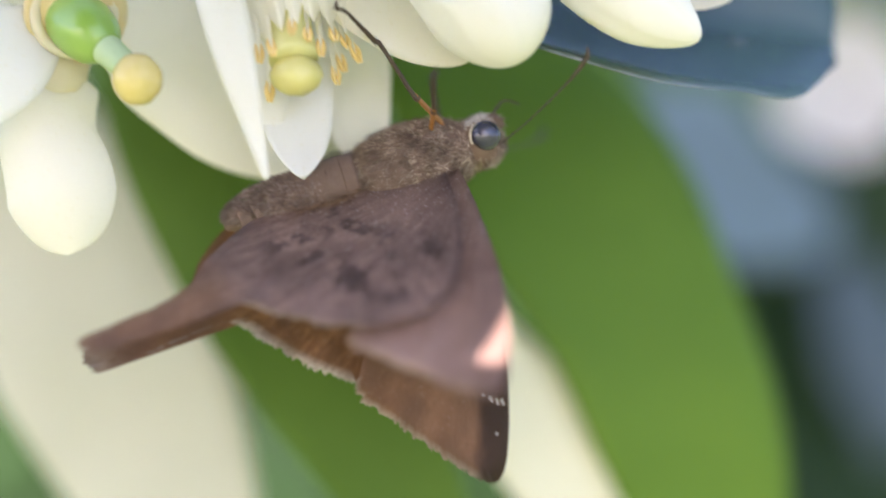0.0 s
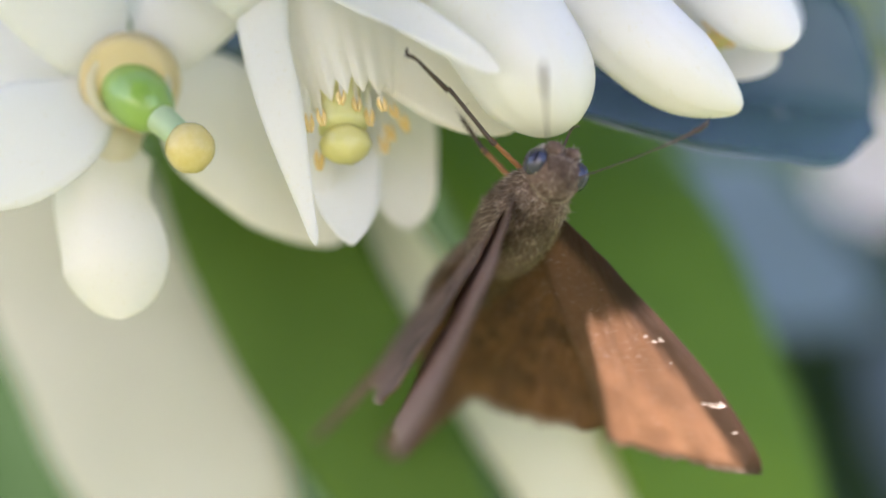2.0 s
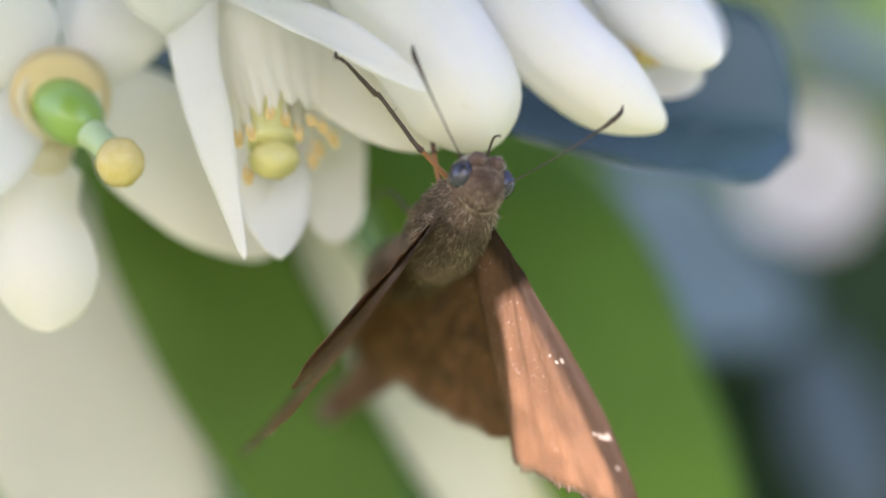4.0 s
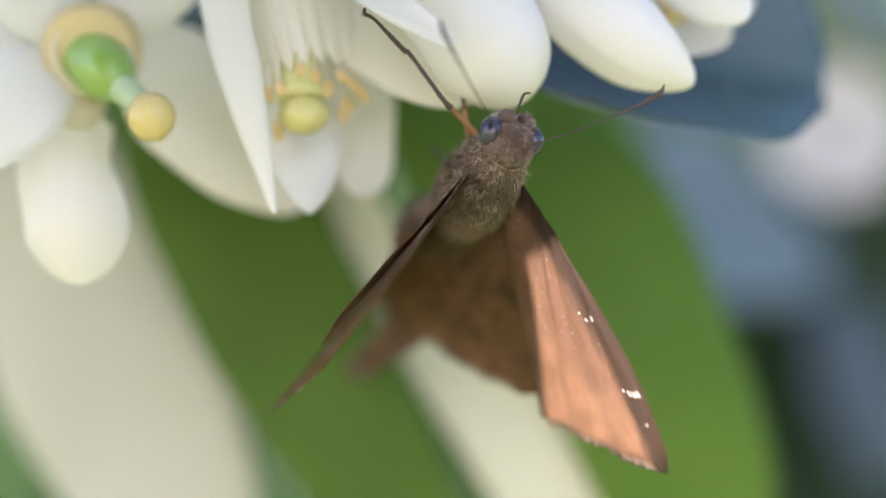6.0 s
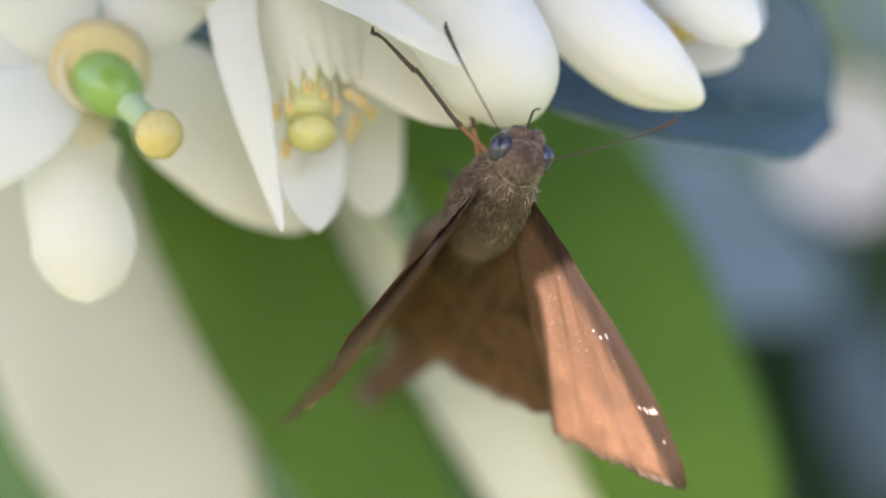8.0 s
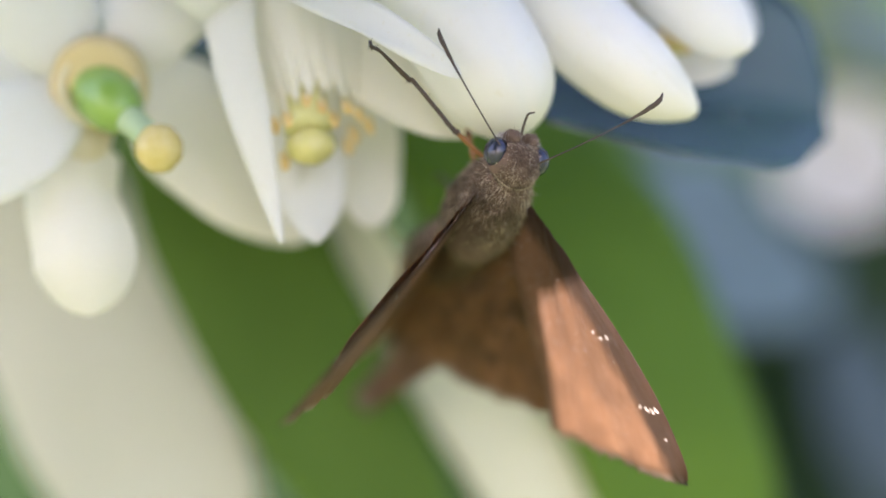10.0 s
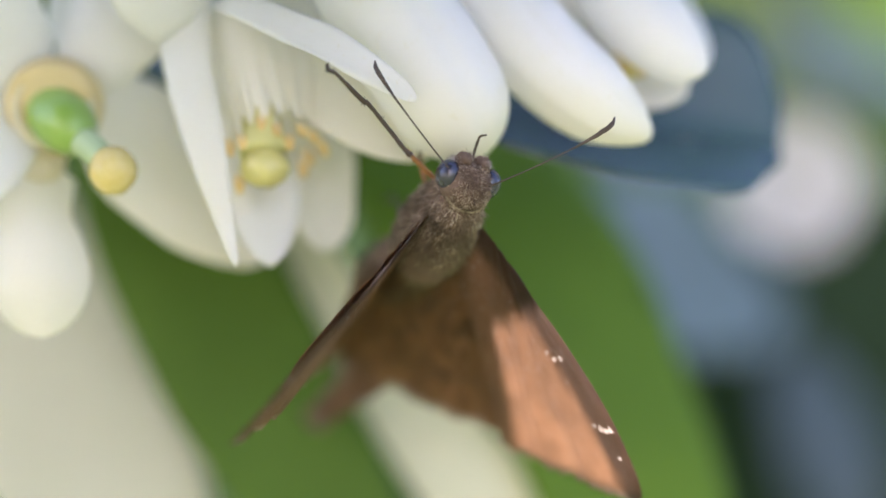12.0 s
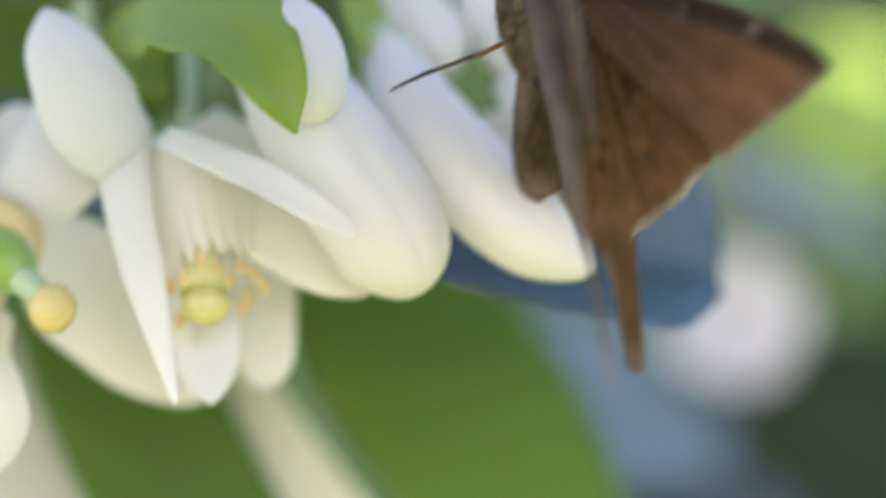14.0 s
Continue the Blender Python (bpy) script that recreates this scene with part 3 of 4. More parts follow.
def sleeve():
    """Curved sheet of fused filaments, fluted lengthwise, with pointed teeth along its lower edge."""
    rng = random.Random(12)
    teeth = [rng.uniform(0.75, 1.25) for _ in range(6)]
    bm = bmesh.new()
    cols, rows = 90, 18
    front, back = [], []
    for i in range(cols + 1):
        f = i / cols
        bow = math.sin(math.pi * f)
        p = Vector(SLEEVE[0][0]).lerp(Vector(SLEEVE[1][0]), f) - Vector((0, 1.8 * bow, 0))
        q = Vector(SLEEVE[0][1]).lerp(Vector(SLEEVE[1][1]), f) - Vector((0, 1.9 * bow, -1.5 * bow))
        k, g = divmod(f * 5.999, 1)
        reach = 1 - 0.15 * teeth[int(k)] * abs(2 * g - 1) ** 1.1
        flute = 0.10 * math.cos(2 * math.pi * (g - 0.5))
        fl, bl = [], []
        for j in range(rows + 1):
            h = j / rows
            v = p.lerp(q, h * reach) + Vector((0, -0.9 * math.sin(math.pi * h) * 0.4 - flute * h, 0))
            fl.append(bm.verts.new(v))
            bl.append(bm.verts.new(v + Vector((0, 0.22 - 0.12 * h, 0))))
        front.append(fl)
        back.append(bl)
    for i in range(cols):
        for j in range(rows):
            bm.faces.new((front[i][j], front[i][j + 1], front[i + 1][j + 1], front[i + 1][j]))
            bm.faces.new((back[i][j], back[i + 1][j], back[i + 1][j + 1], back[i][j + 1]))
        bm.faces.new((front[i][rows], back[i][rows], back[i + 1][rows], front[i + 1][rows]))
    return bm


def flower_bell():
    """Half-open flower that hangs downwards, stamens showing."""
    c = (-7.7, 6.5, 18.9)
    ob = thing("citrus_flower", c, "half-open white citrus flower with orange stamens, hanging", "flower", "citrus flowers")
    part("petal", sheet([(-13.2, 2.5, 21.4), (-12.6, -0.5, 15.4), (-10.9, -2.5, 9.2), (-8.5, -3.5, 0.6)], [2.2, 1.9, 1.45, 0.3], (-0.35, -1, 0.1), -0.15, 0, 0.5, 0.15, 0, 30, 10, 21, blunt=0.05), PETAL, ob)
    part("petal", sheet([(-7.8, 8.0, 15.3), (-7.3, 6.0, 10.1), (-6.6, 2.5, 4.6), (-6.1, 0.5, 0.7)], [2.4, 2.9, 2.5, 1.1], (0, -1, 0.15), 0.18, 0, 0.8, 0.25, 0, 28, 10, 22, blunt=0.22), PETAL, ob)
    part("petal", sheet([(-5.1, 10.5, 16.3), (-3.1, 9.5, 11.1), (-2.5, 7.5, 5.9), (-2.2, 6.5, 2.0)], [2.2, 2.7, 2.5, 2.0], (0.1, -1, 0.1), 0.2, 0, 0.8, 0.15, 0, 28, 10, 23, blunt=0.3), PETAL_CREAM, ob)
    part("petal", sheet([(-8.1, 5.5, 21.7), (-3.4, 2.5, 16.9), (0.7, 1.5, 13.1), (6.0, 1.5, 9.5)], [2.6, 4.5, 3.9, 2.6], (0.1, -1, 0.35), 0.1, 0, 0.9, 0.15, 0, 30, 12, 24, blunt=0.28), PETAL_CREAM, ob)
    part("petal", sheet([(-9.9, -0.5, 20.2), (-4.9, -4.5, 17.9), (-0.4, -7.0, 15.4), (4.2, -7.5, 12.6)], [0.9, 1.5, 1.35, 0.5], (-0.35, -0.8, 0.75), 0.2, 0, 0.45, 0.2, 0, 28, 8, 25, blunt=0.1), PETAL, ob)
    part("petal", sheet([(-11.2, 5.5, 20.9), (-10.6, 4.8, 14.6), (-9.6, 3.2, 8.7), (-8.2, 2.2, 4.1)], [2.2, 2.7, 2.3, 1.1], (-0.1, -1, 0.15), 0.1, 0, 0.8, 0.15, 0, 26, 10, 26, blunt=0.2), PETAL, ob)
    # the filaments are fused into a sleeve whose free edge ends in teeth
    part("filament_sleeve", sleeve(), FILAMENT, ob, "cream sleeve of fused filaments with a toothed edge")
    for k, (b, t) in enumerate(STAMENS):
        stamen(b, t, ob, 0.3, k)
    part("ovary", tube([(-7.9, 4.5, 15.9), (-7.3, 1.2, 12.6), (-6.8, -0.6, 9.0)], [1.3, 1.45, 1.75], 20, steps=12), STYLE_YELLOW, ob, "yellow-green ovary and style")
    part("stigma", ball(Vector((-6.6, -0.9, 7.9)), 1.72, (1.08, 1.0, 0.85), bumps=0.10), STIGMA_GREEN, ob, "shiny yellow-green stigma")
    return ob


SLEEVE = [((-12.0, 2.5, 19.7), (-9.2, -0.5, 9.5)), ((-3.4, 2.5, 19.7), (-2.6, 0.6, 10.6))]
STAMENS = [((-9.8, 1.5, 14.3), (-9.2, -1.1, 9.4)), ((-9.3, 1.5, 14.3), (-8.3, -1.7, 9.8)), ((-8.8, 2.5, 13.6), (-8.5, -0.1, 6.8)), ((-7.1, 1.5, 14.7), (-6.9, -2.1, 11.2)), ((-6.3, 2.5, 14.4), (-5.8, -1.3, 10.8)),
           ((-5.5, 2.5, 14.4), (-4.9, -0.5, 9.9)), ((-5.1, 3.5, 14.5), (-4.0, -0.7, 10.8)), ((-4.8, 4.5, 14.1), (-3.2, 0.5, 10.4)), ((-5.0, 5.5, 13.8), (-3.9, 2.5, 8.1)), ((-5.4, 5.5, 13.8), (-3.5, 3.0, 9.0)), ((-7.7, 5.5, 13.8), (-7.8, -0.7, 10.5)), ((-4.7, 3.5, 14.5), (-2.5, 2.5, 9.7))]


def bud(spine, radii, label, seed, small=False):
    ob = thing("flower_bud", spine[0], label, "flower bud", "citrus buds")
    part("petals", tube(spine, radii, 60, 0.95, 5, 0.045, 40, blunt=0.3), BUD, ob)
    d = (Vector(spine[0]) - Vector(spine[1])).normalized()
    a = Vector(spine[0])
    r = radii[0]
    part("calyx", tube([a + d * 2.2, a + d * 0.8, a - d * 0.8], [0.9, r * 0.95, r * 1.12], 20, 1, 5, 0.2, 10), STYLE, ob, "pale green calyx cup")
    return ob


flower_open()
flower_bell()
bud([(-3.9, 4.5, 29.1), (0.2, 1.5, 22.9), (4.3, -0.8, 17.0), (7.1, -1.8, 12.5), (9.0, -1.8, 8.8)], [1.9, 4.2, 4.6, 4.4, 3.6], "plump closed white citrus bud", 1)
bud([(6.1, 6.0, 28.5), (9.3, 3.0, 22.3), (13.2, 0.0, 17.0), (17.4, -1.0, 13.3), (21.7, -1.0, 10.6)], [1.7, 3.3, 3.55, 3.2, 1.9], "long closed white citrus bud with a blunt tip", 2)


def flower_split():
    """Bud that has begun to open, yellow stamens inside."""
    c = (16.7, 8.0, 26.3)
    ob = thing("citrus_flower", c, "white citrus bud just opening with yellow stamens inside", "flower", "citrus flowers")
    part("petal", sheet([(16.1, 6.0, 26.4), (19.3, 2.0, 21.7), (22.7, 0.0, 18.3), (25.7, 0.0, 15.5)], [1.8, 2.9, 2.9, 2.0], (-0.2, -1, 0.3), -0.5, 0, 0.9, 0.12, 0, 28, 12, 31, blunt=0.3), PETAL, ob)
    part("petal", sheet([(15.5, 8.0, 23.7), (18.1, 7.0, 18.8), (21.4, 6.0, 15.7), (25.2, 5.0, 14.5)], [1.8, 3.3, 3.0, 1.9], (0, -1, 0.2), 0.4, 0, 0.9, 0.12, 0, 28, 12, 32, blunt=0.3), PETAL_CREAM, ob)
    part("petal", sheet([(17.8, 10.0, 27.0), (21.5, 9.0, 22.6), (24.6, 8.0, 18.9), (25.4, 6.0, 16.4)], [1.8, 3.2, 2.7, 1.9], (0.2, -1, 0.1), -0.3, 0, 0.9, 0.12, 0, 28, 12, 33, blunt=0.3), PETAL, ob)
    for k, (b, t) in enumerate((((18.2, 6.0, 20.1), (19.6, 2.5, 17.2)), ((18.0, 6.0, 20.1), (20.4, 2.5, 16.5)), ((17.9, 6.5, 19.3), (20.0, 3.5, 16.1)), ((18.1, 6.5, 18.9), (21.1, 3.5, 15.9)))):
        stamen(b, t, ob, 0.3, 50 + k)
    part("stigma", ball(Vector((20.7, 4.0, 16.3)), 1.0), STIGMA_GREEN, ob)


flower_split()

def dew_drop():
    ob = thing("dew_drop", (26.0, 10.4, 11.1), "tiny clear dew drop on the dark leaf", "drop")
    n = Nodes("dew")
    n.bsdf.inputs["Transmission Weight"].default_value = 1.0
    n.bsdf.inputs["IOR"].default_value = 1.33
    part("water", ball(Vector((26.0, 10.4, 11.1)), 0.55, (1.2, 0.8, 0.9)), n.finish((0.95, 0.97, 1.0), 0.03), ob)


dew_drop()


# upper part of the cluster
def upper_growth():
    ob = thing("citrus_flower", (-15.0, 2.0, 12.6), "white citrus flower with upswept petals at the top of the cluster", "flower", "citrus flowers")
    part("petal", sheet([(-12.4, 1.0, 18.9), (-15.0, -1.0, 22.0), (-17.2, -1.0, 26.1), (-18.9, 1.0, 29.7)], [3.0, 3.7, 3.0, 2.0], (-0.1, -1, 0.3), -0.3, 0, 0.9, 0.15, 0, 28, 12, 61, blunt=0.3), PETAL, ob)
    part("petal", sheet([(-17.1, 6.0, 17.2), (-20.2, 6.0, 19.2), (-22.1, 7.0, 23.2)], [2.4, 3.4, 2.2], (-0.2, -1, 0.3), -0.2, 0, 0.9, 0.15, 0, 28, 12, 62, blunt=0.35), PETAL, ob)
    bud([(-1.5, -3.0, 29.6), (0.2, -5.0, 26.9), (1.1, -5.5, 23.9), (0.7, -5.0, 20.9)], [1.6, 2.5, 2.5, 1.9], "short closed white bud under a young leaf", 3)
    bud([(4.5, 12.0, 37.2), (8.1, 10.0, 32.0), (10.3, 9.0, 28.8), (11.3, 9.0, 26.2)], [1.8, 3.0, 2.9, 2.2], "closed white bud higher up in the cluster", 4)
    bud([(13.4, 10.0, 36.2), (15.1, 9.0, 32.1), (17.4, 8.0, 28.0), (17.8, 8.0, 25.3)], [1.6, 2.9, 2.8, 2.0], "closed white bud near the twig", 5)
    leaf([(-13.2, 3.0, 28.1), (-9.4, -2.0, 29.1), (-5.1, -6.0, 27.6), (-1.9, -9.0, 23.4), (-0.1, -9.0, 19.8)], [1.6, 3.4, 4.4, 2.5, 0.1], (0.1, -1, 0.35), YOUNG_LEAF,
         "fresh light green young citrus leaf above the buds", seed=71, fold=0.15, thick=0.35)
    leaf([(-10.6, 9.0, 24.2), (-12.4, 8.0, 28.4), (-9.1, 8.0, 33.4)], [1.0, 2.6, 0.4], (0.3, -1, 0.3), YOUNG_LEAF,
         "small young citrus leaf at the twig", seed=72, fold=0.15, thick=0.35)
    leaf([(4.4, 6.0, 34.7), (4.9, 5.0, 30.2), (7.1, 5.0, 26.8), (8.5, 6.0, 24.8)], [1.0, 1.8, 1.7, 0.2], (0.3, -1, 0.3), YOUNG_LEAF,
         "narrow young green leaf between the buds", seed=73, fold=0.15, thick=0.35)
    tw = thing("citrus_twig", (-21.7, 16.0, 34.8), "green citrus twig that carries the blossom cluster", "twig")
    part("stem", tube([(-33.7, 18.0, 35.7), (-19.9, 16.0, 34.4), (-5.3, 14.0, 32.2), (11.8, 14.0, 39.2), (34.9, 16.0, 48.8)], [1.9, 1.7, 1.6, 1.4, 1.2], 14, rough=0.03, steps=40), BARK, tw)
    end = Vector((34.9, 16.0, 48.8))
    part("branch", tube([end, Vector((130, 60, 100)), Vector((300, 250, 60)), Vector((430, 450, -300)), Vector((440, 480, -760)), Vector((445, 480, -1225))], [1.2, 3, 6, 10, 14, 18], 14, rough=0.04, steps=60), BARK, tw)
    for a, b in (((-17.6, 16.0, 34.5), (-16.3, 6.0, 19.3)), ((-9.4, 15.0, 33.2), (-8.6, 6.0, 18.7)), ((-5.3, 14.0, 32.2), (-2.7, 7.0, 21.1)), ((7.3, 14.0, 37.2), (4.7, 8.0, 23.6)), ((16.3, 14.0, 40.7), (16.1, 9.0, 27.6))):
        part("pedicel", tube([a, Vector(a).lerp(Vector(b), 0.5) + Vector((0.6, 0.5, 0)), b], [0.9, 0.7, 0.8], 10, steps=12), STYLE, tw)
    leaf([(-31.2, 30.0, 19.0), (-22.7, 28.0, 27.2), (-13.2, 26.0, 33.5), (-5.7, 26.0, 38.0)], [3, 9, 8, 2], (0.1, -1, 0.4), GREEN_LEAF,
         "dark green citrus leaf behind the top of the cluster", seed=74)
    leaf([(-29.3, 34.0, 32.8), (-18.6, 34.0, 36.1), (-7.9, 34.0, 39.4)], [4, 12, 4], (0.0, -1, 0.6), GREEN_LEAF,
         "green citrus leaf in shade above the blossom", seed=75)


upper_growth()

# unseen leaves added to keep the midday sun off the blossom, with one gap
ACROSS = Vector((0, 0, 1)).cross(SUN_TO).normalized()
ALONG = SUN_TO.cross(ACROSS)


def overhanging(a, b, height, run, length, width, seed):
    """An unseen leaf added to shade the blossom, at a and b across the sunbeam and some height up it, running at an
    angle.
    """
    c = ACROSS * a + ALONG * b + SUN_TO * height
    d = ACROSS * math.cos(radians(run)) + ALONG * math.sin(radians(run))
    dip = SUN_TO * length * 0.06
    leaf([c - d * length / 2 - dip, c, c + d * length * 0.3 - dip * 0.3, c + d * length / 2 - dip], [1, width, width * 0.8, 0.3], SUN_TO, GREEN_LEAF,
         "unseen citrus leaf added above the blossom to shade it", seed=seed, fold=0.1, group="overhanging leaves")


for n_, spec in enumerate((
    (4, 18.6, 95, -6, 84, 18.5), (-15, -4, 88, 82, 70, 17), (2.9, -11.5, 82, 92, 44, 8.0), (12, -21.6, 82, 0, 40, 6.5), (27, 0.5, 89, -10, 34, 5.5), (-2, -37, 82, 70, 50, 14), (46, 46, 104, -8, 70, 16), (-8, 42, 112, 10, 90, 18), (-38, 10, 100, 65, 80, 13),
    (10, 68, 118, 6, 96, 20), (40, 62, 125, 30, 80, 18), (-30, 60, 120, -20, 80, 16), (6, 100, 124, 4, 110, 20), (-44, -16, 104, 70, 70, 16),
)):
    overhanging(*spec, 200 + n_)


def unseen_twig():
    """The unseen twig added to carry the shading leaves, joined to the shrub beside the view."""
    ob = thing("citrus_branch", (-390, 500, -1225), "unseen slender green citrus branch, added to carry the shading leaves", "branch")
    line = [(-46.7, -88.5, -1.5), (-52, -76.5, 18.9), (-58, -56, 48), (-57, -40, 72.5), (-73, -41, 91), (-81, -20, 128), (-120, 60, 190), (-260, 300, 150), (-380, 480, -300), (-390, 500, -1225)]
    part("stem", tube(line, [0.8, 1.1, 1.4, 1.7, 2.0, 2.4, 4, 8, 13, 20], 14, rough=0.04, steps=90), BARK, ob)


unseen_twig()



# ---------- the skipper ----------
FORE = [(2.6, 0.2), (2.55, 4), (2.1, 10), (1.0, 16), (-0.7, 20.6), (-1.9, 22.3), (-2.9, 22.2), (-4.0, 21.0), (-5.6, 18.9), (-7.5, 16.2), (-9.4, 13.4), (-8.6, 11.6), (-5.5, 7.0), (-2.5, 2.2), (-0.6, 0.2)]
HIND = [(1.6, 0.2), (0.6, 5.2), (-1.9, 11.0), (-5.2, 13.4), (-8.6, 12.8), (-11.8, 10.3), (-14.2, 7.6), (-15.6, 5.7), (-16.6, 5.1), (-19.5, 5.0), (-25.6, 5.5), (-26.7, 5.0), (-26.5, 3.6), (-21, 2.9), (-18.3, 1.9), (-16.5, 0.0), (-12.5, -2.2), (-8, -2.6), (-3, -1.7)]
HINGE_X = 1.0


def wing(outline, heart, fringe, side, seed):
    """A thin two-sided wing in its hinge's space: rings from its heart to a fringed outline."""
    rng = random.Random(seed)
    steps = 22 * len(outline)
    loop = [q for q in curve_through(outline + [outline[0]], steps)][:-1]
    n = len(loop)
    bm = bmesh.new()
    rings = 9
    rim = bm.verts.layers.float.new("rim")
    up, down = [], []
    for r in range(rings + 1):
        ru, rd = [], []
        for i, q in enumerate(loop):
            f = (r + 0.001) / rings
            p = np.array(heart) + (q - np.array(heart)) * f
            if r == rings and fringe[0] < i / n < fringe[1]:
                out = (q - np.array(heart)) / np.linalg.norm(q - np.array(heart))
                p = p + out * rng.uniform(-0.26, 0.26)
            u, v = p
            ang = math.atan2(v, 4 - u)
            z = 0.10 * math.sin(34 * ang) * min(1, v / 6) + 0.35 * math.sin(v / 22 * math.pi) - 0.012 * max(0, -u - 8) ** 1.5
            th = 0.035
            ru.append(bm.verts.new((u - HINGE_X, side * v, z + th)))
            rd.append(bm.verts.new((u - HINGE_X, side * v, z - th)))
            ru[-1][rim] = rd[-1][rim] = r / rings if fringe[0] < i / n < fringe[1] else 0.5
        up.append(ru)
        down.append(rd)
    for r in range(rings):
        for i in range(n):
            k = (i + 1) % n
            a = bm.faces.new((up[r][i], up[r][k], up[r + 1][k], up[r + 1][i]))
            b = bm.faces.new((down[r][i], down[r + 1][i], down[r + 1][k], down[r][k]))
            a.material_index, b.material_index = 0, 1
    for i in range(n):
        k = (i + 1) % n
        bm.faces.new((up[rings][i], up[rings][k], down[rings][k], down[rings][i])).material_index = 0
    for f in (bm.faces.new(up[0][::-1]), bm.faces.new(down[0])):
        f.material_index = 0
    return bm


def fur(bm, at, axes, count, length, seed, lean=(-1, 0, 0), region=None):
    """Fine tapered hairs over an ellipsoid, combed backwards."""
    rng = random.Random(seed)
    for _ in range(count):
        d = Vector((rng.gauss(0, 1), rng.gauss(0, 1), rng.gauss(0, 1))).normalized()
        if region and not region(d):
            continue
        p = Vector(at) + Vector((d.x * axes[0], d.y * axes[1], d.z * axes[2]))
        g = (d * rng.uniform(0.08, 0.36) + Vector(lean) * rng.uniform(0.5, 1.1) + Vector((rng.uniform(-0.4, 0.4), rng.uniform(-0.4, 0.4), rng.uniform(-0.4, 0.4)))).normalized()
        L = length * rng.uniform(0.5, 1.2)
        s = g.cross(d)
        s = (s if s.length > 0.05 else Vector((0, 1, 0))).normalized()
        w = rng.uniform(0.016, 0.042)
        u = g.cross(s).normalized()
        v = [bm.verts.new(p - d * 0.05 + s * w), bm.verts.new(p - d * 0.05 - s * w * 0.5 + u * w), bm.verts.new(p - d * 0.05 - s * w * 0.5 - u * w), bm.verts.new(p + g * L - d * 0.12 * L)]
        for a, b in ((0, 1), (1, 2), (2, 0)):
            bm.faces.new((v[a], v[b], v[3]))
    return bm


def limb(points, radii, material, parent, name, label="", seed=0, spines=True):
    bm = tube(points, radii, 8, steps=26, rough=0.14, seed=seed)
    if spines:
        rng = random.Random(seed)
        line = [Vector(q) for q in curve_through(points, 40)]
        for k in range(40):
            c = line[rng.randrange(8, 40)]
            d = Vector((rng.uniform(-1, 1), rng.uniform(-1, 1), rng.uniform(-1, 1))).normalized() * rng.uniform(0.25, 0.55)
            e = Vector((0.03, 0.02, 0))
            v = [bm.verts.new(c + e), bm.verts.new(c - e), bm.verts.new(c + d)]
            bm.faces.new(v)
    return part(name, bm, material, parent, label, local=True)


